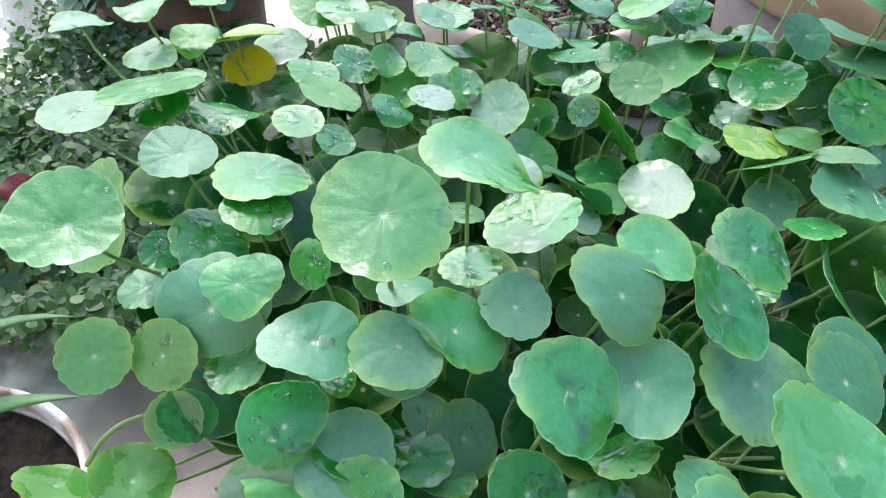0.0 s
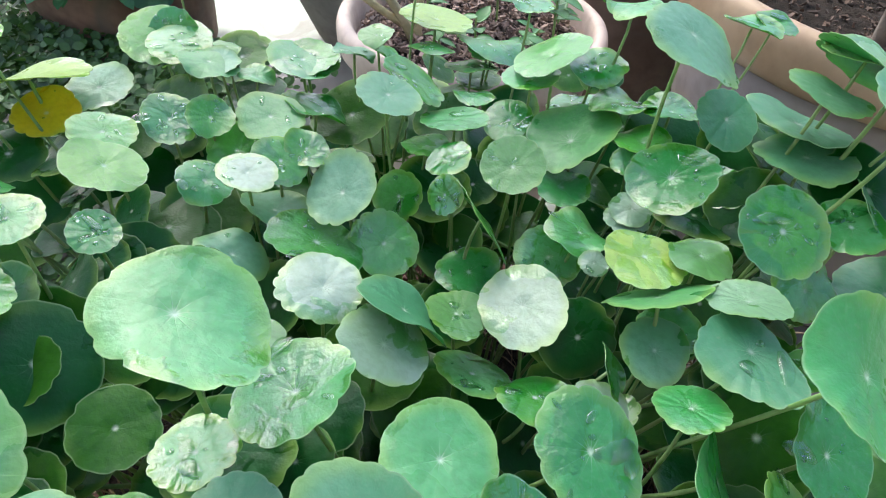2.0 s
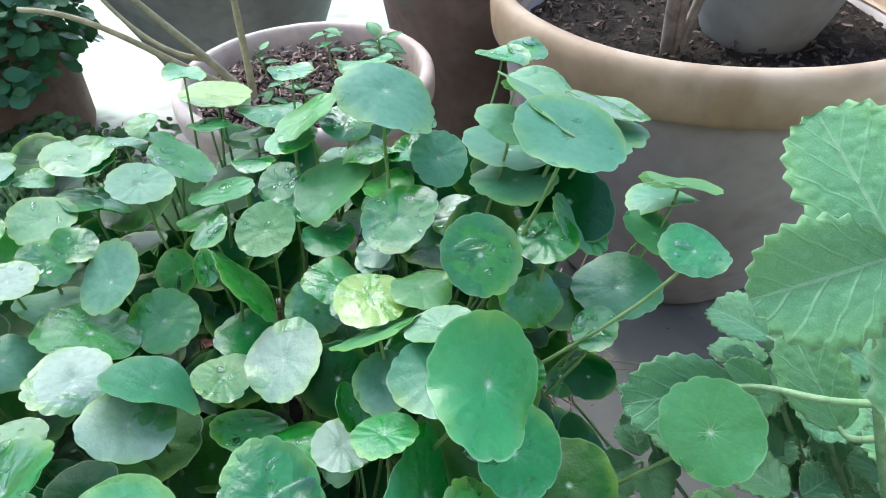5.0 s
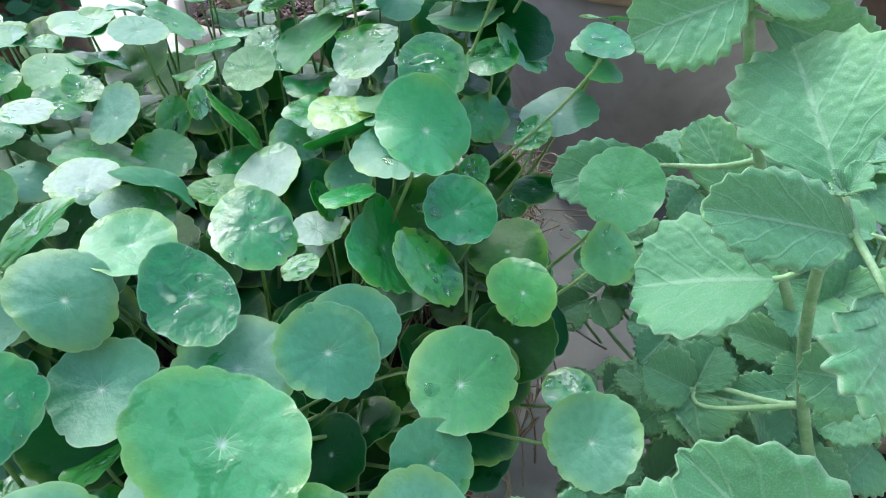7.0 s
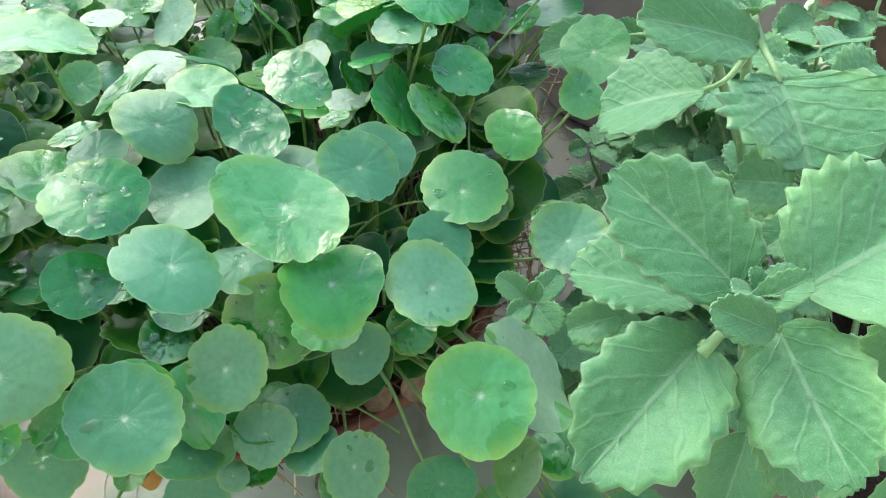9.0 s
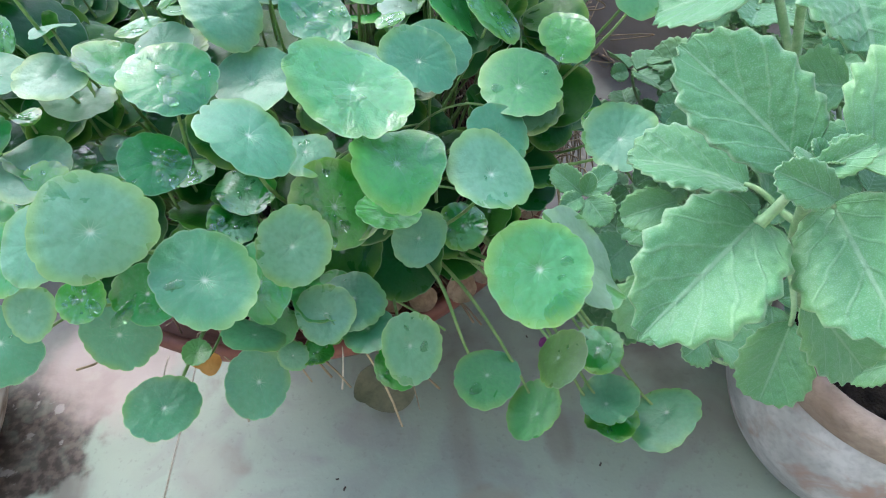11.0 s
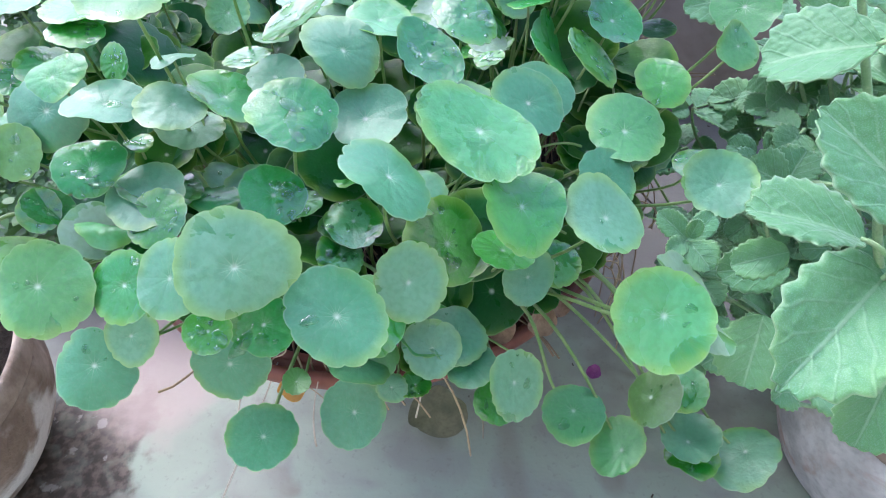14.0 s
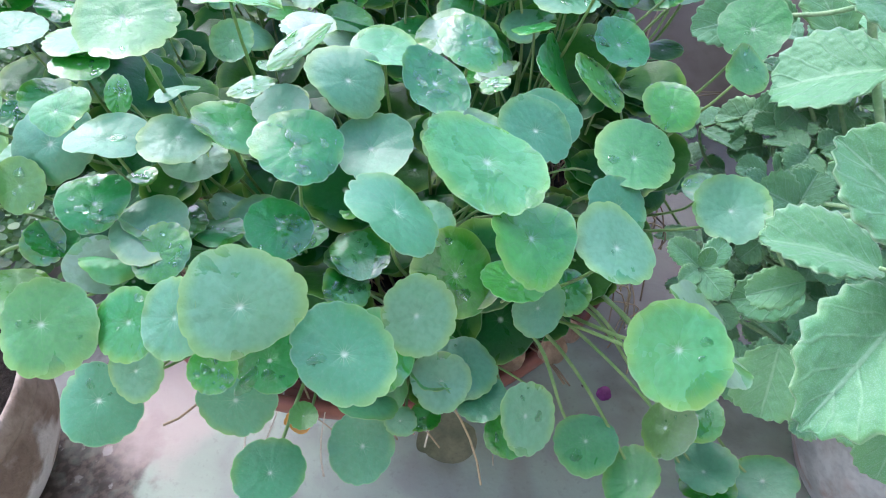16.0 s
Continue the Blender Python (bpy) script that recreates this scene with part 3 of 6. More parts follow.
leaf((-0.016, 0.288, 0.592), 0.0326, (0.09, -0.37, 0.93), "", (1.07, 2.28, 0.00, 0.00, -0.07, -0.12, -0.03, 0.00, 0.02))
leaf((-0.011, 0.278, 0.509), 0.0240, (0.17, -0.20, 0.96), "g", (1.12, 2.92, -0.07, -0.12, 0.00, 0.01, -0.04, 0.01, -0.02))
leaf((0.020, 0.297, 0.499), 0.0285, (0.39, -0.05, 0.92), "", (1.19, 2.65, 0.01, 0.04, 0.06, -0.03, 0.12, 0.03, 0.02))
leaf((-0.055, 0.275, 0.516), 0.0254, (0.27, -0.00, 0.96), "", (1.19, 0.74, 0.00, 0.00, -0.02, -0.17, -0.04, -0.11, 0.01))
leaf((-0.199, 0.303, 0.464), 0.0232, (0.10, -0.72, 0.68), "g", (1.08, 0.85, 0.00, 0.02, 0.00, 0.00, 0.00, 0.00, 0.00))
leaf((-0.160, 0.307, 0.460), 0.0228, (-0.13, -0.75, 0.65), "y", (1.01, 0.58, 0.02, 0.02, -0.01, -0.03, -0.01, 0.00, 0.00))
leaf((-0.103, 0.313, 0.519), 0.0217, (-0.16, -0.38, 0.91), "", (1.24, 3.09, 0.06, 0.03, -0.12, -0.02, 0.01, -0.03, 0.12))
leaf((-0.129, 0.323, 0.485), 0.0366, (-0.26, -0.69, 0.68), "", (1.27, 0.21, -0.10, 0.05, -0.24, 0.05, -0.03, 0.00, -0.01))
leaf((-0.231, 0.377, 0.505), 0.0372, (0.15, -0.31, 0.94), "", (1.03, 1.84, -0.11, 0.14, 0.04, -0.04, -0.01, 0.01, -0.02))
leaf((-0.288, 0.489, 0.417), 0.0502, (-0.54, -0.57, 0.62), "y", (1.15, 0.72, -0.01, 0.00, 0.03, 0.03, 0.05, 0.00, -0.02))
leaf((-0.162, 0.415, 0.536), 0.0242, (0.07, -0.21, 0.97), "", (1.12, 2.92, -0.05, 0.06, -0.05, -0.04, -0.08, -0.01, 0.00))
leaf((-0.109, 0.404, 0.526), 0.0314, (0.16, 0.14, 0.98), "", (1.03, 0.31, 0.07, 0.04, 0.00, 0.01, -0.08, 0.00, -0.01))
leaf((-0.105, 0.376, 0.521), 0.0215, (0.20, -0.11, 0.97))
leaf((-0.144, 0.382, 0.488), 0.0270, (0.45, -0.16, 0.88), "w", (1.07, 2.07, 0.00, -0.01, -0.01, 0.00, 0.00, 0.00, 0.00))
leaf((-0.180, 0.383, 0.478), 0.0145, (0.40, -0.39, 0.83), "w")
leaf((-0.203, 0.385, 0.439), 0.0220, (-0.29, -0.12, 0.95))
leaf((-0.118, 0.309, 0.446), 0.0197, (-0.12, -0.11, 0.99))
leaf((-0.153, 0.294, 0.414), 0.0197, (0.59, -0.09, 0.80))
leaf((-0.069, 0.243, 0.486), 0.0231, (0.36, -0.33, 0.87), "w", (1.21, 0.87, -0.06, 0.11, -0.08, 0.10, 0.07, 0.00, 0.05))
leaf((0.055, 0.313, 0.502), 0.0222, (0.02, -0.19, 0.98), "", (1.06, 1.96, 0.02, 0.06, -0.04, -0.04, 0.00, -0.01, 0.02))
leaf((0.030, 0.347, 0.501), 0.0201, (-0.07, 0.14, 0.99), "w", (1.01, 0.75, 0.00, 0.00, 0.00, 0.00, -0.02, 0.00, 0.00))
leaf((0.071, 0.370, 0.518), 0.0309, (-0.42, 0.05, 0.91), "w", (1.18, 2.76, -0.04, 0.02, 0.06, -0.02, -0.04, -0.01, 0.02))
leaf((0.138, 0.336, 0.527), 0.0255, (0.26, -0.11, 0.96))
leaf((0.030, 0.369, 0.570), 0.0352, (0.31, 0.05, 0.95), "n", (1.11, 2.49, 0.17, -0.01, -0.03, -0.14, -0.11, -0.05, -0.02))
leaf((-0.008, 0.301, 0.532), 0.0154, (-0.04, 0.25, 0.97))
leaf((0.051, 0.321, 0.405), 0.0123, (-0.08, 0.07, 0.99))
leaf((-0.087, 0.445, 0.544), 0.0178, (0.13, -0.10, 0.99), "", (1.00, 1.74, 0.00, 0.00, -0.01, 0.02, 0.00, -0.01, 0.01))
leaf((-0.338, 0.595, 0.456), 0.0340, (0.06, -0.08, 0.99), "g", (1.02, 0.39, 0.03, 0.07, 0.02, 0.00, 0.01, -0.01, 0.00))
leaf((-0.201, 0.484, 0.546), 0.0364, (-0.08, 0.20, 0.98), "", (1.08, 0.51, 0.00, 0.00, 0.00, 0.00, -0.02, 0.00, 0.01))
leaf((-0.202, 0.488, 0.529), 0.0217, (-0.07, -0.21, 0.98))
leaf((-0.154, 0.496, 0.519), 0.0272, (0.18, 0.18, 0.97))
leaf((-0.200, 0.588, 0.537), 0.0209, (0.02, -0.23, 0.97))
leaf((-0.280, 0.564, 0.557), 0.0241, (0.02, 0.15, 0.99))
leaf((-0.224, 0.557, 0.575), 0.0198, (-0.11, -0.04, 0.99))
leaf((-0.168, 0.615, 0.496), 0.0238, (0.09, -0.41, 0.91), "Y", (1.08, 0.34, 0.00, 0.01, 0.01, -0.04, 0.01, 0.01, -0.02))
leaf((-0.149, 0.661, 0.494), 0.0277, (-0.08, -0.24, 0.97), "g", (1.02, 2.07, 0.00, 0.00, 0.00, 0.00, 0.01, 0.00, -0.01))
leaf((-0.097, 0.564, 0.518), 0.0223, (0.24, -0.02, 0.97), "n", (1.04, 1.79, 0.00, 0.00, 0.00, 0.04, 0.01, -0.01, 0.01))
leaf((-0.066, 0.598, 0.509), 0.0213, (0.30, -0.36, 0.88), "", (1.13, 2.27, 0.03, 0.00, 0.00, 0.01, -0.01, 0.01, 0.02))
leaf((-0.077, 0.522, 0.522), 0.0250, (0.38, 0.05, 0.92), "y", (1.04, 2.61, 0.00, 0.00, 0.00, 0.01, -0.01, 0.01, 0.01))
leaf((0.003, 0.613, 0.507), 0.0250, (0.15, -0.21, 0.97), "", (1.03, 3.09, 0.00, 0.00, 0.01, 0.01, -0.06, 0.02, 0.03))
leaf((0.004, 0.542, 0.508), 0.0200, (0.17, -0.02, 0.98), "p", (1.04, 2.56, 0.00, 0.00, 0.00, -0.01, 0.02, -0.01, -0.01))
leaf((-0.030, 0.551, 0.492), 0.0197, (0.43, -0.10, 0.90), "w")
leaf((-0.022, 0.598, 0.485), 0.0230, (0.02, -0.44, 0.90))
# grey looks among the next nine leaves put sky sheen into their colour
leaf((0.281, 0.582, 0.604), 0.0354, (0.40, -0.21, 0.89), "g", (1.08, 0.24, 0.05, -0.17, -0.07, -0.08, 0.02, -0.02, -0.03))
leaf((0.385, 0.500, 0.605), 0.0343, (0.19, -0.21, 0.96), "g", (1.04, 2.48, 0.00, 0.04, 0.01, -0.03, 0.02, 0.00, -0.01))
leaf((0.403, 0.556, 0.593), 0.0560, (0.42, 0.20, 0.88), "g", (1.11, 1.79, 0.00, 0.00, -0.06, 0.11, -0.01, 0.01, 0.00))
leaf((0.396, 0.749, 0.542), 0.0269, (0.13, 0.12, 0.98))
leaf((0.425, 0.768, 0.538), 0.0215, (0.17, -0.09, 0.98))
leaf((0.363, 0.557, 0.583), 0.0261, (0.21, 0.01, 0.98), "g", (1.04, 2.29, 0.01, 0.00, 0.01, 0.02, -0.03, 0.01, -0.01))
leaf((0.367, 0.578, 0.550), 0.0360, (0.20, 0.14, 0.97), "g", (1.03, 1.31, -0.01, 0.00, 0.01, 0.00, -0.06, 0.03, 0.03))
leaf((0.365, 0.550, 0.542), 0.0314, (-0.07, 0.07, 0.99), "g", (1.01, 0.21, -0.01, 0.00, 0.00, 0.03, 0.03, -0.01, 0.02))
leaf((0.313, 0.566, 0.556), 0.0217, (0.10, -0.48, 0.87), "g", (1.12, 1.39, 0.00, 0.00, -0.01, 0.02, 0.01, 0.01, 0.02))
leaf((0.173, 0.761, 0.503), 0.0250, (0.05, 0.09, 1.00))
leaf((0.120, 0.768, 0.523), 0.0337, (0.13, 0.10, 0.99), "Y2", (1.01, 0.56, 0.00, 0.00, 0.01, 0.00, 0.00, 0.00, 0.00))
leaf((0.212, 0.669, 0.543), 0.0315, (-0.45, 0.06, 0.89))
leaf((0.198, 0.663, 0.527), 0.0234, (-0.15, 0.03, 0.99), "n", (1.02, 1.57, 0.00, 0.00, 0.00, 0.00, 0.00, 0.00, 0.00))
leaf((0.247, 0.665, 0.538), 0.0236, (-0.02, -0.21, 0.98))
leaf((0.107, 0.658, 0.519), 0.0274, (0.54, 0.05, 0.84), "", (1.03, 2.38, 0.00, 0.00, 0.01, -0.02, 0.00, 0.00, -0.01))
leaf((0.092, 0.600, 0.539), 0.0239, (0.27, -0.06, 0.96), "g", (1.01, 1.19, 0.02, 0.00, 0.00, 0.00, -0.02, 0.01, 0.00))
leaf((0.140, 0.627, 0.506), 0.0263, (-0.07, 0.21, 0.97), "n", (1.00, 0.16, 0.00, 0.00, 0.00, 0.00, 0.02, 0.00, 0.00))
leaf((0.183, 0.646, 0.496), 0.0205, (-0.28, -0.33, 0.90), "w", (1.04, 1.84, 0.00, 0.00, 0.00, 0.00, -0.01, 0.01, 0.00))
leaf((0.227, 0.610, 0.504), 0.0348, (-0.42, -0.13, 0.90), "g", (1.05, 2.59, 0.05, 0.14, 0.04, -0.01, -0.09, 0.04, 0.03))
leaf((0.181, 0.564, 0.510), 0.0228, (-0.11, -0.42, 0.90), "y", (1.01, 1.95, 0.00, 0.02, 0.06, 0.00, 0.02, 0.00, -0.01))
leaf((0.223, 0.584, 0.480), 0.0213, (0.02, -0.08, 1.00))
leaf((0.136, 0.577, 0.505), 0.0178, (-0.41, -0.10, 0.91), "w")
leaf((0.064, 0.552, 0.488), 0.0277, (-0.32, -0.41, 0.86), "g", (1.14, 1.39, -0.05, 0.11, 0.03, -0.05, 0.00, 0.00, -0.02))
leaf((0.101, 0.577, 0.467), 0.0206, (-0.45, -0.70, 0.56), "", (1.10, 0.48, -0.03, 0.00, 0.01, 0.01, 0.00, 0.00, 0.00))
leaf((0.135, 0.548, 0.494), 0.0148, (-0.58, -0.65, 0.49))
leaf((0.020, 0.567, 0.501), 0.0203, (0.38, -0.27, 0.88), "w", (1.03, 1.64, 0.00, 0.00, 0.00, 0.01, 0.03, -0.03, 0.01))
leaf((0.035, 0.583, 0.501), 0.0172, (0.33, -0.27, 0.90), "w")
leaf((0.015, 0.682, 0.519), 0.0291, (0.19, -0.01, 0.98), "w", (1.03, 0.18, 0.01, 0.00, 0.01, 0.06, 0.01, 0.00, 0.02))
leaf((0.031, 0.644, 0.495), 0.0296, (0.36, 0.30, 0.88))
leaf((-0.053, 0.659, 0.524), 0.0236, (0.26, 0.02, 0.96), "g")
leaf((-0.123, 0.801, 0.527), 0.0172, (0.23, -0.11, 0.97))
leaf((0.094, 0.540, 0.453), 0.0265, (0.29, -0.33, 0.90), "", (1.05, 1.36, 0.00, 0.00, 0.00, 0.00, 0.00, 0.00, 0.00))
leaf((0.051, 0.520, 0.470), 0.0344, (0.40, 0.20, 0.90), "", (1.03, 0.83, 0.00, 0.00, 0.00, -0.05, -0.02, 0.00, -0.02))
leaf((0.156, 0.524, 0.445), 0.0239, (0.19, -0.18, 0.96))
leaf((0.163, 0.540, 0.481), 0.0347, (0.81, 0.32, 0.49))
leaf((0.211, 0.530, 0.458), 0.0245, (0.12, -0.57, 0.81))
leaf((0.229, 0.532, 0.482), 0.0254, (0.23, 0.14, 0.96))
leaf((0.256, 0.483, 0.509), 0.0250, (0.05, 0.01, 1.00), "Y2", (1.02, 1.62, 0.00, -0.07, -0.02, 0.01, -0.04, 0.02, 0.00))
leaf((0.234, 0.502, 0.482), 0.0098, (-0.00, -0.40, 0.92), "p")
leaf((0.289, 0.483, 0.512), 0.0205, (0.11, 0.07, 0.99), "y")
leaf((0.279, 0.539, 0.527), 0.0286, (-0.31, -0.27, 0.91), "w", (1.10, 0.45, 0.05, -0.02, 0.02, -0.02, -0.10, -0.02, 0.04))
leaf((0.328, 0.482, 0.535), 0.0267, (-0.05, -0.60, 0.80), "", (1.07, 1.87, 0.02, -0.01, 0.00, -0.01, 0.00, 0.00, 0.00))
leaf((0.375, 0.495, 0.531), 0.0210, (-0.18, -0.19, 0.97), "", (1.03, 1.91, 0.00, 0.00, 0.00, -0.02, -0.01, 0.00, -0.01))
leaf((0.402, 0.511, 0.527), 0.0258, (0.59, -0.18, 0.78), "", (1.02, 0.19, 0.00, 0.00, 0.01, 0.05, -0.02, -0.01, 0.00))
leaf((0.434, 0.503, 0.469), 0.0330, (-0.14, -0.01, 0.99), "", (1.04, 1.86, 0.00, 0.00, 0.01, -0.01, 0.02, -0.01, 0.00))
leaf((0.397, 0.448, 0.490), 0.0157, (-0.46, -0.18, 0.87), "", (1.05, 1.56, 0.00, 0.00, 0.00, 0.00, 0.01, -0.01, 0.01))
leaf((0.470, 0.530, 0.493), 0.0267, (0.36, -0.05, 0.93), "", (1.00, 2.25, 0.00, 0.00, 0.00, 0.00, 0.00, 0.00, 0.00))
leaf((0.440, 0.433, 0.564), 0.0201, (0.09, -0.12, 0.99), "", (1.05, 0.65, 0.00, 0.00, 0.00, -0.03, -0.03, -0.01, -0.02))
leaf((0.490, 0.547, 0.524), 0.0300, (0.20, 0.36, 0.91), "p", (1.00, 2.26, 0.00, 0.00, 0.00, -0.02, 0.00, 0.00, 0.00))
leaf((0.488, 0.565, 0.498), 0.0292, (-0.06, 0.33, 0.94), "g")
leaf((0.258, 0.453, 0.507), 0.0309, (-0.24, 0.63, 0.74), "", (1.02, 2.94, 0.00, 0.00, 0.00, 0.03, -0.01, 0.00, 0.00))
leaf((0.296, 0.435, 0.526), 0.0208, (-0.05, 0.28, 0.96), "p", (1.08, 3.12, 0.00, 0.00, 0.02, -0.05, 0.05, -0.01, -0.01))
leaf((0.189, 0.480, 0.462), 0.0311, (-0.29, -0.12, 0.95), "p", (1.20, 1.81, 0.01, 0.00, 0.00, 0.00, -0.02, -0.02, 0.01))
leaf((0.292, 0.408, 0.518), 0.0268, (0.08, -0.07, 0.99), "", (1.13, 1.94, -0.07, -0.16, 0.01, -0.05, -0.10, -0.08, -0.02))
leaf((0.312, 0.367, 0.557), 0.0324, (0.44, -0.35, 0.83), "n", (1.27, 1.05, -0.01, 0.04, 0.00, -0.24, 0.07, 0.07, 0.04))
leaf((0.258, 0.432, 0.484), 0.0204, (-0.09, -0.24, 0.97), "", (1.16, 1.31, 0.00, 0.00, 0.00, 0.02, 0.01, 0.00, 0.04))
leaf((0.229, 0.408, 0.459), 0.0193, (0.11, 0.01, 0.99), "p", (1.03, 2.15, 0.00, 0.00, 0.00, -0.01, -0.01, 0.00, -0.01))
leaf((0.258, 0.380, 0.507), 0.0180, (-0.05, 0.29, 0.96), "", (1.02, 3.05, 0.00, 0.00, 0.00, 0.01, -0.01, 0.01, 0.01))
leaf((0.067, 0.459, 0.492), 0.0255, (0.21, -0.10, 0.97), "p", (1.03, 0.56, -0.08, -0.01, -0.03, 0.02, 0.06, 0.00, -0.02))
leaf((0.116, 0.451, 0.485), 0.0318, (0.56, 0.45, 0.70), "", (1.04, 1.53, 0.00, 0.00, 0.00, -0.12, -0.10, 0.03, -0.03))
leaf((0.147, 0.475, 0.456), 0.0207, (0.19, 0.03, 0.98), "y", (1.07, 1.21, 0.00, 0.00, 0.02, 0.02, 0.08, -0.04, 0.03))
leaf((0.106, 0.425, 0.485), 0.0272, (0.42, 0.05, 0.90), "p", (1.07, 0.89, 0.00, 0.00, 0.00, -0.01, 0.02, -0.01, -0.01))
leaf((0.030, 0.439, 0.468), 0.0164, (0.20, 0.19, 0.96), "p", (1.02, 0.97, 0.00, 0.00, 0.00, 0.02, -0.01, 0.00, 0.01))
leaf((0.275, 0.592, 0.518), 0.0211, (-0.04, 0.02, 1.00))
leaf((-0.037, 0.600, 0.511), 0.0174, (0.41, -0.40, 0.82))
leaf((0.203, 0.348, 0.518), 0.0267, (0.20, -0.33, 0.92), "", (1.22, 2.03, -0.01, -0.01, -0.05, -0.07, 0.09, 0.01, -0.02))
leaf((0.172, 0.304, 0.513), 0.0274, (0.37, -0.34, 0.86), "", (1.33, 2.07, -0.04, -0.04, 0.12, 0.03, -0.04, 0.01, -0.02))
leaf((0.111, 0.302, 0.524), 0.0275, (0.23, -0.52, 0.82), "", (1.27, 2.28, -0.04, 0.09, -0.07, 0.09, 0.13, -0.02, 0.04))
leaf((0.241, 0.275, 0.483), 0.0286, (0.37, -0.42, 0.83), "", (1.09, 2.81, -0.01, 0.02, 0.04, -0.03, 0.05, -0.01, -0.01))
leaf((0.253, 0.294, 0.477), 0.0276, (0.27, -0.49, 0.83), "", (1.14, 0.45, 0.00, 0.00, -0.02, 0.01, 0.02, 0.02, -0.01))
leaf((0.310, 0.255, 0.464), 0.0313, (0.23, -0.33, 0.92), "", (1.11, 0.49, 0.10, 0.10, -0.04, -0.10, 0.03, 0.03, 0.02))
leaf((0.360, 0.319, 0.459), 0.0222, (-0.10, -0.50, 0.86), "", (1.18, 2.10, -0.01, 0.06, -0.04, 0.07, -0.02, 0.00, 0.01))
leaf((0.303, 0.333, 0.480), 0.0262, (0.62, -0.20, 0.76), "", (1.20, 2.25, 0.00, 0.00, 0.00, 0.01, 0.03, 0.01, -0.02))
leaf((0.327, 0.368, 0.491), 0.0264, (0.35, -0.36, 0.86), "", (1.10, 0.90, 0.07, 0.04, 0.08, -0.01, 0.00, 0.01, -0.01))
leaf((0.277, 0.359, 0.476), 0.0349, (0.82, -0.12, 0.56), "n", (1.33, 1.26, 0.01, 0.00, 0.02, -0.11, -0.10, 0.01, -0.06))
leaf((0.433, 0.361, 0.496), 0.0280, (-0.43, -0.49, 0.76), "g", (1.05, 1.85, 0.04, 0.05, 0.00, -0.01, -0.02, 0.01, 0.02))
leaf((0.411, 0.314, 0.489), 0.0186, (0.19, -0.65, 0.73))
leaf((0.382, 0.276, 0.408), 0.0175, (-0.09, -0.04, 1.00))
leaf((0.390, 0.475, 0.398), 0.0118, (-0.12, -0.49, 0.86), "n", (1.02, 1.36, 0.00, 0.00, 0.00, 0.00, 0.00, 0.00, -0.01))
leaf((0.349, 0.432, 0.473), 0.0131, (-0.44, -0.62, 0.65))
leaf((0.198, 0.213, 0.509), 0.0388, (0.32, -0.25, 0.91), "n", (1.23, 2.51, -0.02, -0.01, 0.02, 0.05, -0.09, -0.02, 0.03))
leaf((0.077, 0.247, 0.512), 0.0313, (0.39, -0.23, 0.89), "w", (1.13, 0.77, -0.01, 0.01, -0.04, -0.10, 0.09, 0.00, 0.05))
leaf((0.121, 0.271, 0.486), 0.0288, (-0.01, -0.36, 0.93), "", (1.03, 0.18, 0.06, -0.04, 0.13, -0.08, 0.02, 0.00, 0.07))
leaf((0.140, 0.171, 0.514), 0.0306, (0.58, 0.04, 0.82), "", (1.13, 1.96, -0.04, -0.05, -0.05, -0.07, 0.06, 0.02, 0.01))
leaf((0.220, 0.175, 0.475), 0.0315, (0.49, -0.29, 0.82), "", (1.20, 0.59, -0.02, -0.08, 0.01, 0.20, 0.08, -0.04, 0.04))
leaf((0.279, 0.182, 0.450), 0.0304, (0.39, -0.30, 0.87), "", (1.03, 2.20, 0.02, 0.08, -0.02, -0.10, -0.03, 0.02, -0.01))
leaf((0.289, 0.218, 0.452), 0.0233, (0.31, -0.52, 0.79), "", (1.03, 2.00, 0.00, 0.00, 0.00, -0.03, -0.01, 0.01, 0.01))
leaf((0.171, 0.187, 0.434), 0.0305, (0.25, -0.70, 0.67), "", (1.14, 2.01, -0.01, 0.07, -0.08, -0.09, 0.03, -0.02, 0.00))
leaf((0.142, 0.160, 0.429), 0.0263, (0.11, -0.64, 0.76), "g", (1.11, 1.29, 0.05, 0.01, 0.02, 0.03, -0.03, 0.00, 0.00))
leaf((0.100, 0.118, 0.455), 0.0311, (0.26, -0.37, 0.89), "g", (1.17, 2.33, 0.02, 0.03, -0.04, 0.00, -0.06, -0.01, 0.01))
leaf((0.296, 0.106, 0.438), 0.0321, (0.00, -0.54, 0.84), "n", (1.02, 1.56, -0.01, -0.05, 0.01, -0.02, -0.08, 0.01, 0.03))
leaf((0.225, 0.169, 0.411), 0.0197, (0.18, -0.61, 0.77), "", (1.22, 0.80, 0.02, 0.03, 0.01, 0.00, -0.05, 0.01, 0.04))
leaf((0.258, 0.214, 0.371), 0.0204, (0.09, -0.45, 0.89), "w")
leaf((0.056, 0.215, 0.470), 0.0225, (0.37, -0.44, 0.82), "w", (1.03, 0.24, 0.00, 0.00, 0.00, 0.00, -0.02, 0.02, 0.03))
leaf((0.091, 0.155, 0.434), 0.0212, (0.39, 0.24, 0.89), "", (1.09, 1.50, 0.00, 0.01, 0.02, 0.01, -0.11, 0.03, 0.01))
leaf((0.088, 0.129, 0.319), 0.0263, (-0.02, -0.59, 0.81), "", (1.09, 1.16, -0.03, 0.00, 0.02, 0.00, 0.01, 0.01, 0.02))
leaf((0.023, 0.112, 0.329), 0.0262, (0.38, -0.03, 0.92), "", (1.09, 0.74, -0.03, 0.03, 0.00, 0.01, 0.00, 0.00, 0.02))
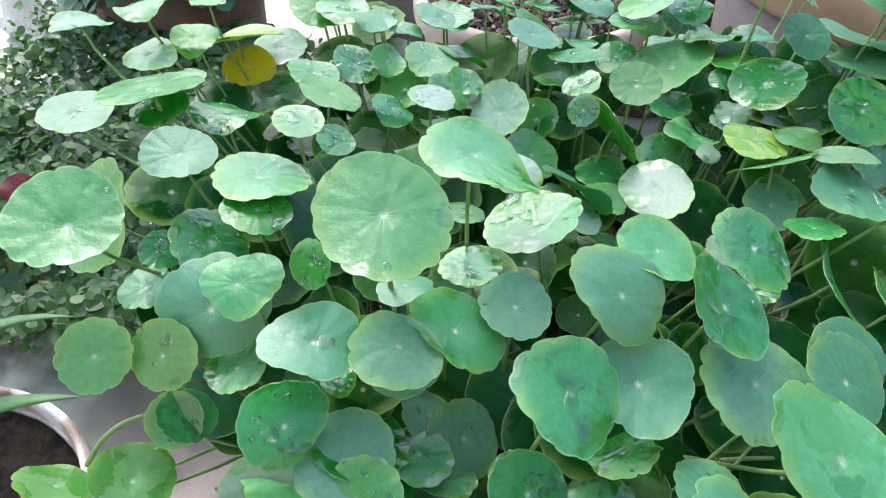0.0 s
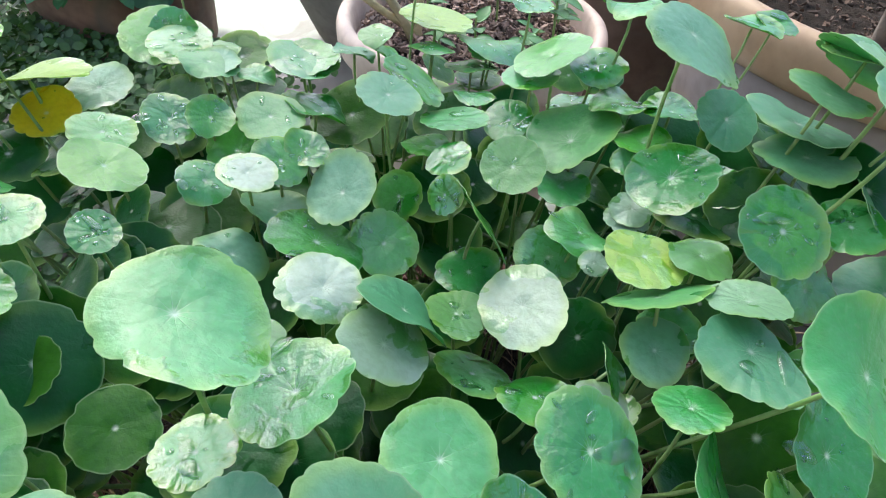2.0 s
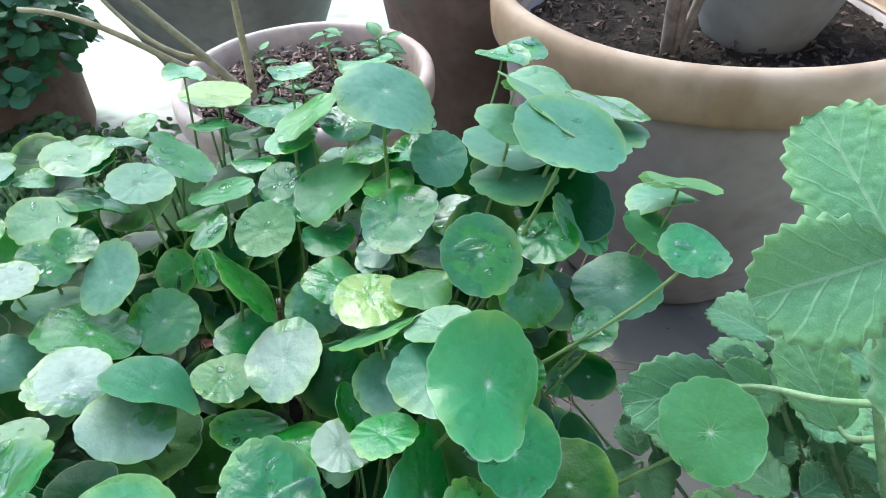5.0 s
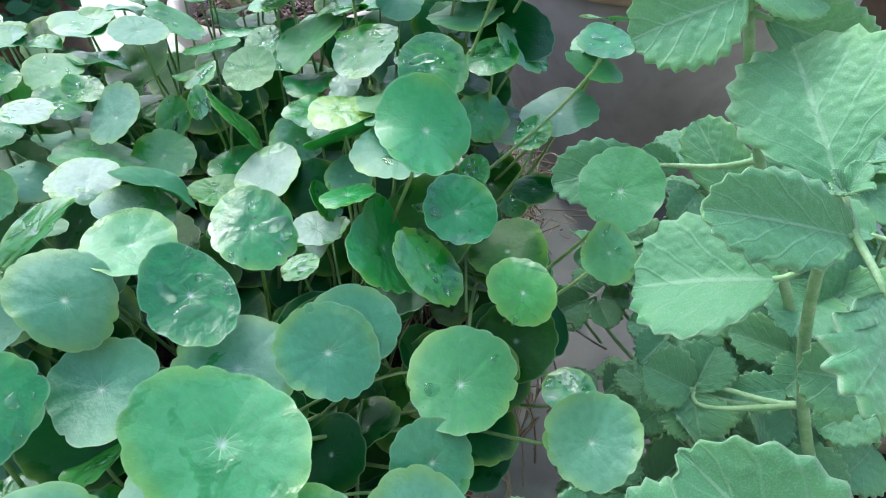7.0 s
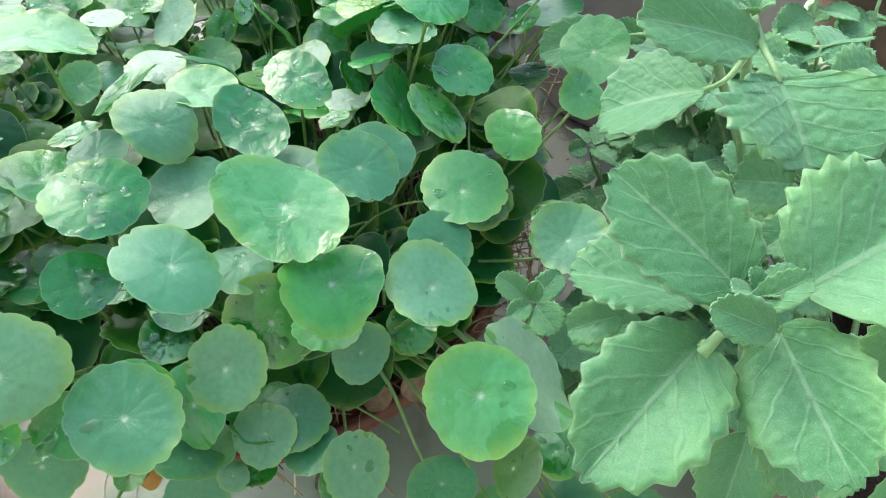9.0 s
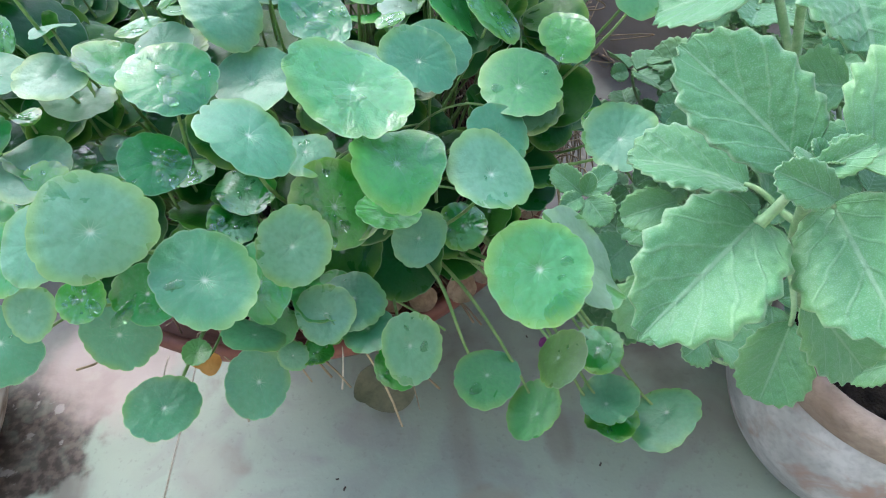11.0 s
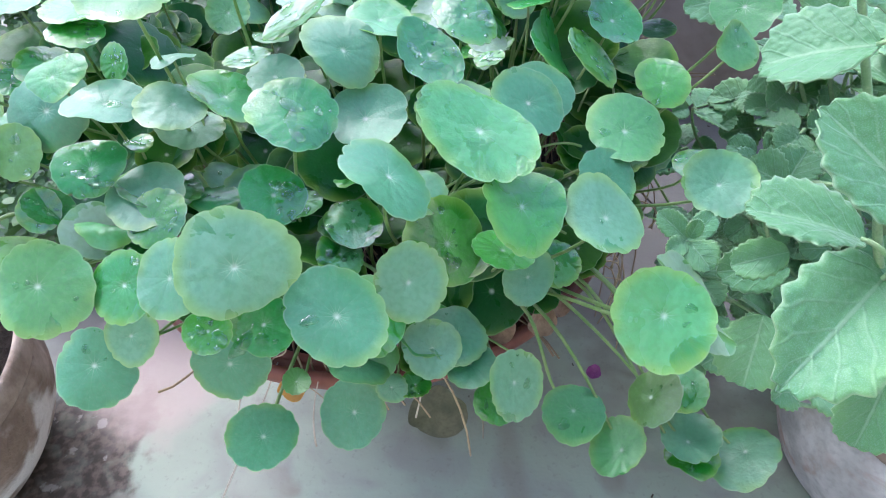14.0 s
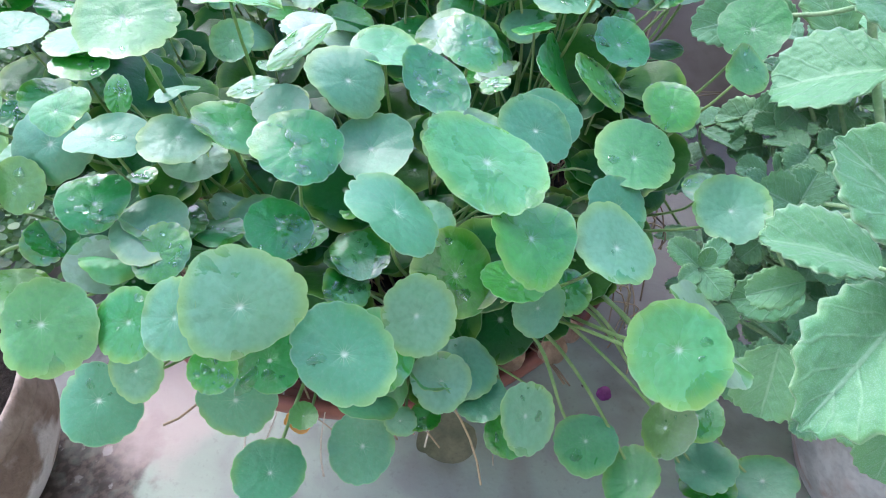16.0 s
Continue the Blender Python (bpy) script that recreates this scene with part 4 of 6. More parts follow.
leaf((0.014, 0.135, 0.391), 0.0262, (0.07, -0.79, 0.61), "", (1.06, 0.11, 0.02, 0.00, -0.05, -0.03, -0.06, 0.00, 0.00))
leaf((0.017, 0.127, 0.441), 0.0154, (0.01, -0.47, 0.88), "w", (1.05, 0.00, 0.00, 0.00, 0.00, 0.01, 0.00, -0.01, 0.01))
leaf((0.262, 0.133, 0.279), 0.0266, (0.23, -0.12, 0.97), "", (1.19, 0.47, 0.00, -0.06, -0.07, 0.03, -0.04, 0.01, 0.03))
leaf((0.298, 0.107, 0.253), 0.0246, (-0.38, 0.02, 0.93), "g", (1.21, 0.85, -0.09, 0.17, 0.03, -0.03, -0.01, 0.00, -0.01))
leaf((0.315, 0.120, 0.313), 0.0231, (-0.64, 0.01, 0.77), "o", (1.11, 0.56, 0.06, -0.02, -0.12, -0.04, -0.01, 0.01, 0.01))
leaf((0.353, 0.141, 0.285), 0.0207, (-0.18, -0.20, 0.96))
leaf((0.356, 0.111, 0.247), 0.0246, (-0.21, 0.17, 0.96), "g", (1.04, 1.90, 0.14, 0.12, 0.07, -0.03, 0.01, 0.03, 0.01))
leaf((0.407, 0.105, 0.230), 0.0307, (-0.27, 0.26, 0.93), "g", (1.18, 0.71, -0.11, -0.07, -0.07, 0.07, -0.05, 0.03, -0.01))
leaf((0.380, 0.229, 0.425), 0.0277, (-0.11, -0.44, 0.89), "g", (1.05, 0.25, 0.05, 0.06, 0.06, -0.04, -0.09, 0.01, 0.04))
leaf((0.327, 0.131, 0.413), 0.0389, (0.72, -0.05, 0.70), "p")
leaf((-0.095, 0.166, 0.455), 0.0317, (0.06, -0.66, 0.75), "g", (1.01, 0.28, 0.10, -0.08, -0.04, -0.07, 0.01, 0.01, -0.01))
leaf((-0.041, 0.164, 0.450), 0.0250, (-0.23, -0.60, 0.76), "", (1.06, 0.32, 0.00, -0.04, -0.02, -0.01, 0.02, 0.01, 0.00))
leaf((0.008, 0.134, 0.485), 0.0239, (-0.42, -0.56, 0.71))
leaf((0.049, 0.129, 0.494), 0.0329, (0.17, -0.65, 0.74), "g", (1.13, 0.05, 0.02, 0.10, -0.02, 0.05, 0.08, 0.07, -0.01))
leaf((-0.110, 0.175, 0.350), 0.0315, (0.03, -0.57, 0.82), "g", (1.10, 2.27, 0.00, -0.10, -0.05, -0.05, 0.07, 0.02, -0.02))
leaf((-0.068, 0.175, 0.382), 0.0212, (-0.12, -0.67, 0.73), "g", (1.06, 0.32, 0.03, -0.08, -0.01, -0.02, -0.04, 0.00, 0.04))
leaf((-0.032, 0.217, 0.457), 0.0222, (-0.09, -0.45, 0.89), "", (1.06, 0.71, 0.10, 0.04, -0.05, -0.03, 0.01, -0.01, 0.01))
leaf((-0.087, 0.233, 0.439), 0.0220, (0.20, -0.65, 0.74), "p", (1.11, 2.59, 0.01, -0.07, -0.01, 0.02, 0.04, -0.03, -0.04))
leaf((-0.041, 0.236, 0.462), 0.0278, (0.09, -0.25, 0.96), "", (1.12, 1.09, 0.06, 0.04, 0.00, 0.00, 0.01, -0.01, 0.00))
leaf((-0.161, 0.291, 0.412), 0.0192, (0.01, -0.65, 0.76), "", (1.01, 0.30, 0.01, 0.03, 0.00, 0.00, 0.00, -0.01, 0.00))
leaf((0.104, 0.224, 0.430), 0.0229, (0.12, -0.16, 0.98))
leaf((-0.000, 0.252, 0.443), 0.0208, (0.22, 0.20, 0.96))
leaf((0.209, 0.118, 0.357), 0.0248, (0.48, -0.64, 0.60), "", (1.11, 1.64, 0.04, -0.06, 0.03, 0.01, 0.01, 0.02, 0.02))
leaf((0.153, 0.141, 0.376), 0.0213, (0.04, -0.55, 0.84), "", (1.01, 1.77, -0.03, 0.03, 0.01, -0.01, -0.02, 0.02, 0.03))
leaf((-0.035, 0.253, 0.455), 0.0292, (0.32, 0.14, 0.94))
leaf((-0.076, 0.241, 0.438), 0.0244, (0.28, 0.23, 0.93))
leaf((-0.026, 0.236, 0.436), 0.0238, (0.27, 0.48, 0.83), "", (1.04, 2.92, 0.00, 0.00, -0.01, 0.01, -0.01, 0.00, 0.00))
leaf((0.013, 0.249, 0.425), 0.0214, (0.21, 0.45, 0.87), "", (1.03, 2.47, 0.00, 0.00, -0.01, 0.00, -0.01, 0.00, 0.00))
leaf((0.027, 0.271, 0.427), 0.0254, (0.50, -0.26, 0.83), "", (1.09, 0.47, 0.00, 0.00, -0.01, -0.02, 0.00, -0.02, 0.00))
leaf((0.061, 0.239, 0.439), 0.0217, (-0.01, 0.19, 0.98), "", (1.01, 2.19, -0.01, 0.00, -0.01, -0.01, -0.01, 0.00, -0.01))
leaf((0.114, 0.248, 0.453), 0.0229, (-0.24, 0.51, 0.82))
leaf((0.006, 0.282, 0.435), 0.0208, (0.48, 0.09, 0.87))
leaf((-0.185, 0.262, 0.388), 0.0265, (0.52, 0.06, 0.85), "y", (1.05, 0.69, -0.01, 0.06, 0.01, 0.01, 0.02, -0.03, 0.01))
leaf((-0.240, 0.265, 0.376), 0.0261, (0.36, 0.62, 0.69), "y")
leaf((0.222, 0.352, 0.476), 0.0131, (-0.19, 0.05, 0.98))
leaf((-0.066, 0.335, 0.513), 0.0152, (-0.45, -0.71, 0.54))
leaf((-0.069, 0.477, 0.507), 0.0151, (0.28, -0.24, 0.93), "w", (1.08, 2.45, 0.00, 0.01, 0.01, -0.01, -0.02, 0.02, 0.01))
leaf((-0.046, 0.275, 0.481), 0.0106, (0.18, 0.07, 0.98), "w")
leaf((-0.195, 0.546, 0.522), 0.0120, (0.16, -0.12, 0.98))
leaf((-0.222, 0.542, 0.543), 0.0227, (-0.05, -0.13, 0.99))
leaf((-0.192, 0.616, 0.557), 0.0157, (0.09, 0.05, 1.00))
leaf((-0.178, 0.626, 0.519), 0.0436, (-0.20, 0.29, 0.94), "Y2", (1.03, 2.61, 0.01, 0.01, 0.01, -0.12, 0.00, 0.00, -0.01))
leaf((0.017, 0.684, 0.517), 0.0271, (-0.01, -0.09, 1.00))
leaf((-0.047, 0.664, 0.521), 0.0173, (0.03, -0.20, 0.98))
leaf((-0.087, 0.692, 0.523), 0.0284, (0.05, -0.13, 0.99))
leaf((0.261, 0.538, 0.500), 0.0146, (-0.24, -0.19, 0.95), "p")
leaf((-0.100, 0.710, 0.521), 0.0220, (-0.13, -0.80, 0.58), "w")
leaf((0.259, 0.537, 0.492), 0.0151, (-0.15, 0.03, 0.99), "p")
leaf((0.265, 0.580, 0.509), 0.0133, (-0.08, -0.50, 0.86))
leaf((0.236, 0.427, 0.468), 0.0179, (0.84, -0.10, 0.53), "w")
leaf((-0.010, 0.469, 0.481), 0.0220, (-0.19, -0.71, 0.68))
leaf((-0.001, 0.502, 0.471), 0.0251, (0.47, 0.06, 0.88))
leaf((0.160, 0.452, 0.425), 0.0264, (0.25, 0.39, 0.88), "w", (1.04, 2.84, 0.00, 0.00, 0.00, 0.02, 0.00, 0.00, 0.01))
leaf((0.195, 0.421, 0.448), 0.0255, (0.11, 0.37, 0.92))
leaf((0.016, 0.549, 0.471), 0.0244, (0.32, 0.15, 0.94))
leaf((0.196, 0.619, 0.490), 0.0221, (0.05, -0.11, 0.99))
leaf((0.208, 0.175, 0.436), 0.0229, (0.23, 0.21, 0.95), "", (1.07, 1.45, 0.00, 0.00, 0.02, 0.01, 0.01, 0.00, -0.01))
leaf((0.179, 0.139, 0.356), 0.0196, (0.03, -0.03, 1.00), "", (1.02, 1.47, 0.01, -0.05, -0.01, 0.01, 0.01, 0.00, 0.00))
leaf((0.112, 0.156, 0.402), 0.0293, (-0.36, -0.56, 0.75))
leaf((0.172, 0.156, 0.372), 0.0255, (0.31, -0.04, 0.95))
leaf((0.360, 0.104, 0.233), 0.0229, (-0.03, 0.35, 0.94))
leaf((0.099, 0.140, 0.366), 0.0234, (0.35, 0.45, 0.82))
leaf((0.119, 0.136, 0.338), 0.0123, (-0.13, -0.61, 0.78))
leaf((0.094, 0.226, 0.420), 0.0187, (0.50, 0.11, 0.86), "w")
leaf((0.093, 0.203, 0.418), 0.0188, (0.42, -0.22, 0.88), "w")
leaf((-0.011, 0.290, 0.481), 0.0254, (0.41, -0.05, 0.91))
leaf((0.155, 0.220, 0.459), 0.0224, (0.29, -0.06, 0.95))
leaf((0.107, 0.153, 0.358), 0.0185, (-0.21, -0.59, 0.78))
leaf((0.137, 0.138, 0.336), 0.0123, (0.07, -0.03, 1.00))
leaf((0.049, 0.144, 0.347), 0.0111, (0.28, -0.13, 0.95), "y")
leaf((0.195, 0.122, 0.327), 0.0178, (0.39, -0.54, 0.75))
leaf((0.357, 0.140, 0.284), 0.0190, (-0.42, -0.14, 0.90), "", (1.11, 1.53, -0.05, -0.03, 0.00, 0.00, 0.00, 0.00, 0.00))
leaf((0.150, 0.161, 0.372), 0.0264, (0.31, 0.09, 0.95))
leaf((0.043, 0.146, 0.417), 0.0215, (0.36, -0.54, 0.76))
leaf((0.118, 0.726, 0.516), 0.0214, (0.07, 0.25, 0.97))
leaf((0.088, 0.686, 0.521), 0.0193, (0.44, 0.20, 0.88))
leaf((0.265, 0.631, 0.527), 0.0264, (-0.00, 0.25, 0.97))
leaf((0.297, 0.617, 0.530), 0.0215, (-0.05, 0.09, 1.00))
leaf((0.157, 0.690, 0.492), 0.0191, (0.06, 0.23, 0.97))
leaf((0.057, 0.683, 0.527), 0.0174, (0.21, 0.19, 0.96))
leaf((-0.020, 0.667, 0.510), 0.0155, (0.24, 0.03, 0.97))
leaf((-0.047, 0.687, 0.523), 0.0114, (0.24, 0.03, 0.97), "y")
leaf((0.074, 0.691, 0.539), 0.0152, (-0.14, -0.16, 0.98), "y")
leaf((0.268, 0.677, 0.582), 0.0241, (-0.09, 0.19, 0.98))
leaf((0.200, 0.735, 0.554), 0.0201, (0.10, 0.07, 0.99))
leaf((0.102, 0.751, 0.553), 0.0193, (0.24, 0.07, 0.97))
leaf((0.154, 0.736, 0.494), 0.0254, (-0.03, 0.23, 0.97))
leaf((0.235, 0.666, 0.504), 0.0213, (-0.14, 0.18, 0.97))
leaf((0.120, 0.620, 0.485), 0.0212, (0.13, 0.14, 0.98))
leaf((0.325, 0.563, 0.505), 0.0225, (-0.14, -0.10, 0.99))
leaf((0.365, 0.485, 0.485), 0.0224, (0.28, -0.68, 0.68))
leaf((0.274, 0.453, 0.477), 0.0211, (-0.09, 0.00, 1.00))
leaf((0.120, 0.779, 0.514), 0.0285, (0.20, 0.05, 0.98), "Y2")
leaf((0.170, 0.755, 0.508), 0.0318, (0.18, 0.15, 0.97), "w")
leaf((-0.111, 0.708, 0.519), 0.0324, (0.11, -0.33, 0.94), "", (1.04, 2.11, 0.00, 0.00, 0.00, 0.00, 0.01, 0.00, 0.00))
leaf((0.191, 0.276, 0.480), 0.0339, (0.19, -0.28, 0.94), "", (1.05, 0.56, -0.04, -0.01, -0.01, 0.05, 0.02, 0.04, 0.02))
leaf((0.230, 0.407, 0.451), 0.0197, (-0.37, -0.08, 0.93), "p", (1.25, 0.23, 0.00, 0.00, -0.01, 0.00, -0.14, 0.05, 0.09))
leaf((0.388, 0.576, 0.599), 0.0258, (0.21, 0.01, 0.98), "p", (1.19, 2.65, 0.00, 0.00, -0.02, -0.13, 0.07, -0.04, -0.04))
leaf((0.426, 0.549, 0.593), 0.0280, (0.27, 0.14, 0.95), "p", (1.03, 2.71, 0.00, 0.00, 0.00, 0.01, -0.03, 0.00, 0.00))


# ---- inner leaves, runners and litter in the bowl ----
def inner():
    r = random.Random(21)
    verts, faces, marks, made = [], [], [], 0
    while made < 420:
        q, a = math.sqrt(r.random()) * 0.31, r.uniform(0, 6.283)
        x, y = POT_X + q * math.cos(a), POT_Y + 0.02 + q * math.sin(a)
        near = sorted((Vector((c.x - x, c.y - y)).length, c.z) for c in CROWN if c.z > 0.36)[:4]
        if near[0][0] > 0.06:
            continue
        top = sum(z for _, z in near) / 4
        z = top - r.uniform(0.035, 0.15)
        if z < POT_Z + 0.03:
            continue
        made += 1
        facing = Vector((r.gauss(0, 0.35), r.gauss(-0.35, 0.35), 1)).normalized()
        v, f, uv = blade(r.uniform(0.018, 0.036), 12, r.uniform(-0.12, 0.1), r.uniform(0, 0.14), r.uniform(0, 3), 0.03, r.randrange(10 ** 6), 5, 3)
        m = Matrix.Translation(Vector((x, y, z))) @ facing.to_track_quat("Z", "Y").to_matrix().to_4x4()
        n = len(verts)
        verts += [m @ p for p in v]
        faces += [tuple(n + i for i in q) for q in f]
        marks += uv
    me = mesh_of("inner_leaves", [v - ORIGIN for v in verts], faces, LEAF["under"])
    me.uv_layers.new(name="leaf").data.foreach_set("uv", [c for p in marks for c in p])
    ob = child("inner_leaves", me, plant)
    tagged(ob, "small leaves deep inside the clump, shade painted into their dark green", kind="stuff")
    verts, faces = [], []
    for _ in range(420):
        a, q = r.uniform(0, 6.283), math.sqrt(r.uniform(0.15, 1)) * POT_R * 0.97
        p = Vector((POT_X + q * math.cos(a), POT_Y + q * math.sin(a), POT_Z - 0.02))
        d = Vector((math.cos(a + r.gauss(1.6, 0.9)), math.sin(a + r.gauss(1.6, 0.9)), 0)) * r.uniform(0.02, 0.07)
        h = r.uniform(0.01, 0.09)
        pts = bend(p, p + Vector((0, 0, h)), p + d + Vector((0, 0, h)), p + d * 1.3 + Vector((0, 0, r.uniform(-0.03, 0.05))), 6)
        v, f = tube_data(pts, [r.uniform(0.0005, 0.0012)] * 7, 5)
        n = len(verts)
        verts += v
        faces += [tuple(n + i for i in q) for q in f]
    for k in range(300):
        a = r.gauss(0.1, 0.55) if k < 90 else r.gauss(0.58, 0.20)
        way = Vector((math.cos(a), math.sin(a), 0))
        p = Vector((POT_X, POT_Y, POT_Z - 0.01)) + way * POT_R * r.uniform(0.88, 0.97)
        out = way * r.uniform(0.02, 0.06) + Vector((-way.y, way.x, 0)) * r.gauss(0, 0.03)
        end = p + out * r.uniform(0.6, 1.4) + Vector((0, 0, -r.uniform(0.0, 0.16)))
        pts = bend(p, p + way * 0.03 + Vector((0, 0, r.uniform(0.02, 0.08))), p + out * 1.3 + Vector((0, 0, 0.03)), end, 7)
        v, f = tube_data(pts, [r.uniform(0.0005, 0.0011)] * 8, 5)
        n = len(verts)
        verts += v
        faces += [tuple(n + i for i in q) for q in f]
    for _ in range(150):
        p = Vector((r.gauss(0.418, 0.020), r.gauss(0.625, 0.035), r.uniform(0.21, 0.34)))
        d, side = Vector((r.gauss(0, 0.02), r.gauss(0, 0.03), r.gauss(-0.02, 0.02))), Vector((r.gauss(0, 0.02), r.gauss(0, 0.02), r.gauss(0, 0.015)))
        v, f = tube_data(bend(p - d, p + side, p + d + side, p + d * 0.6, 8), [r.uniform(0.0004, 0.0010)] * 9, 5)
        n = len(verts)
        verts += v
        faces += [tuple(n + i for i in q) for q in f]
    ob = child("root_tangle", mesh_of("root_tangle", [v - ORIGIN for v in verts], faces, ROOT), plant)
    tagged(ob, "tangle of dry brown runners and roots", kind="stuff")
    verts, faces = [], []
    for k in range(150):
        a = r.uniform(0, 6.283) if k < 90 else r.uniform(1.7, 3.6)
        q = POT_R * math.sqrt(r.uniform(0.2, 1.0)) * 0.98
        p = Vector((POT_X + q * math.cos(a), POT_Y + q * math.sin(a), POT_Z + r.uniform(0.02, 0.15)))
        b = a + r.choice((-1, 1)) * r.uniform(0.7, 2.2)
        d = Vector((math.cos(b), math.sin(b), r.gauss(0, 0.22))) * r.uniform(0.05, 0.13)
        lift = Vector((0, 0, r.uniform(0.005, 0.03)))
        v, f = tube_data(bend(p, p + d * 0.3 + lift, p + d * 0.7 + lift, p + d, 8), [r.uniform(0.0008, 0.0015)] * 9, 6)
        n = len(verts)
        verts += v
        faces += [tuple(n + i for i in q) for q in f]
    ob = child("runner_mat", mesh_of("runner_mat", [v - ORIGIN for v in verts], faces, STALK), plant)
    tagged(ob, "pale green runners lying across each other in the clump", kind="stuff")


inner()


# ---- furry mint ----
mint = tagged(new("mint_plant"), "furry grey-green mint with thick toothed leaves in the whitewashed pot", "plant")
mint.location = (0.665, 0.185, 0.17)
MINT_AT = Vector(mint.location)
STEMS = []


def mint_leaf(base, tip, half, facing, fold=None, taper=(1.25, 0.90)):
    """A thick toothed leaf from its stalk's end to its tip."""
    base, tip, facing = Vector(base), Vector(tip), Vector(facing).normalized()
    r = random.Random(rng.randrange(10 ** 6))
    length = (tip - base).length
    along = (tip - base).normalized()
    across = facing.cross(along).normalized()
    up = along.cross(across)
    teeth, rows, cols = r.choice((7, 8, 8, 9)), 96, 12
    droop, fold = r.uniform(0.04, 0.12), fold or r.uniform(0.35, 0.55)
    wave, sharp = r.uniform(0, 6.28), r.uniform(0.12, 0.16)

    def margin(t, side):
        """The outline without its teeth: the way along and the way out at t of the edge."""
        a = math.pi * t
        x = 0.5 - 0.5 * math.cos(a)
        out = math.sin(a) ** (taper[0] if t < 0.5 else taper[1]) * (1 + 0.04 * math.sin(5 * t + wave + side))
        return Vector((length * (1.0 - (1 - x) ** 1.1), half * out))

    edges = []
    for side in (-1, 1):
        line = []
        for i in range(rows + 1):
            t = i / rows
            p, q = margin(max(t - 0.01, 0), side), margin(min(t + 0.01, 1), side)
            normal = Vector((-(q - p).y, (q - p).x)).normalized() if (q - p).length > 1e-9 else Vector((1, 0))
            f = (t * teeth * 1.25 + 0.13 * side) % 1.0
            tooth = (f / 0.62) ** 1.4 if f < 0.62 else ((1 - f) / 0.38) ** 0.9
            size = sharp * half * (0.75 + 0.35 * noise.noise((math.floor(t * teeth * 1.25) * 1.7, side, wave)))
            line.append(margin(t, side) + normal * size * (tooth - 0.55) * min(1, max(0.0, (t - 0.14) * 6)) * min(1, (1 - t) * 14))
        edges.append(line)
    top, marks = [], []
    for i in range(rows + 1):
        t = i / rows
        spine = length * (0.5 - 0.5 * math.cos(math.pi * t ** 1.08)) * (0.93 + 0.07 * t)
        for j in range(cols + 1):
            s = 2 * j / cols - 1
            far = edges[1 if s > 0 else 0][i]
            k = abs(s)
            ahead, x = spine + (far.x - spine) * k, far.y * s
            rib = 0.012 * half * math.cos(2 * math.pi * (6.5 * t - 1.7 * k ** 0.85)) * min(1, k * 3) * (1 - k) * 2
            z = fold * (abs(x) - 0.30 * x * x / half) - droop * (ahead - 0.4 * length) ** 2 * 2 / length + rib + 0.03 * half * noise.noise((t * 4 + base.x * 50, s * 2.5, base.y * 50)) * k
            z += 0.035 * half * math.sin(t * 11 + wave * (1 + s)) * k ** 4
            top.append(along * ahead + across * x + up * z)
            marks.append((t, s))
    w = cols + 1
    n = len(top)
    verts = top + [p - up * 0.0011 for p in top]
    faces, uvs = [], []
    for i in range(rows):
        for j in range(cols):
            a, b, c, d = i * w + j, i * w + j + 1, (i + 1) * w + j + 1, (i + 1) * w + j
            faces.append((a, b, c, d))
            uvs += [marks[k] for k in (a, b, c, d)]
            faces.append((n + d, n + c, n + b, n + a))
            uvs += [marks[k] for k in (d, c, b, a)]
    ring = [j for j in range(w)] + [i * w + cols for i in range(1, rows + 1)] + [rows * w + j for j in range(cols - 1, -1, -1)] + [i * w for i in range(rows - 1, 0, -1)]
    for a, b in zip(ring, ring[1:] + ring[:1]):
        faces.append((a, n + a, n + b, b))
        uvs += [marks[k] for k in (a, a, b, b)]
    me = mesh_of("leaf", verts, faces, MINT)
    layer = me.uv_layers.new(name="leaf")
    layer.data.foreach_set("uv", [c for p in uvs for c in p])
    ob = child("leaf", me, mint, Matrix.Translation(base - MINT_AT))
    near = min(STEMS, key=lambda p: (p - base).length)
    gap = (near - base).length
    if half > 0.018 and 0.006 < gap < 0.075:
        low = base.lerp(near, 0.6) - Vector((0, 0, 0.15 * gap))
        v, f = tube_data(bend(base + along * 0.003 - up * 0.001, base - along * gap * 0.35, low, near, 8), [0.0016 + 0.0001 * i for i in range(9)], 7)
        child("petiole", mesh_of("petiole", [p - base for p in v], f, FURRY_STALK), ob)
    return ob


def mint_stem(points, thick, name="stem"):
    pts = bend(*points, 16)
    STEMS.extend(pts)
    v, f = tube_data(pts, [thick * (0.75 + 0.5 * i / 16) for i in range(17)], 9)
    child(name, mesh_of(name, [p - MINT_AT for p in v], f, FURRY_STALK), mint)


mint_stem(((0.436, 0.097, 0.500), (0.450, 0.115, 0.40), (0.52, 0.17, 0.30), (0.60, 0.19, 0.165)), 0.0042)
mint_stem(((0.500, 0.264, 0.557), (0.510, 0.265, 0.42), (0.56, 0.24, 0.30), (0.63, 0.22, 0.165)), 0.0040)
mint_stem(((0.492, 0.368, 0.606), (0.515, 0.365, 0.50), (0.60, 0.30, 0.30), (0.66, 0.25, 0.165)), 0.0040)
mint_stem(((0.432, 0.098, 0.497), (0.424, 0.094, 0.490), (0.416, 0.090, 0.482), (0.408, 0.087, 0.474)), 0.0026, "petiole")
mint_leaf((0.430, 0.105, 0.499), (0.379, 0.159, 0.543), 0.032, (-0.00, -0.63, 0.78), 0.49, (0.66, 1.48))
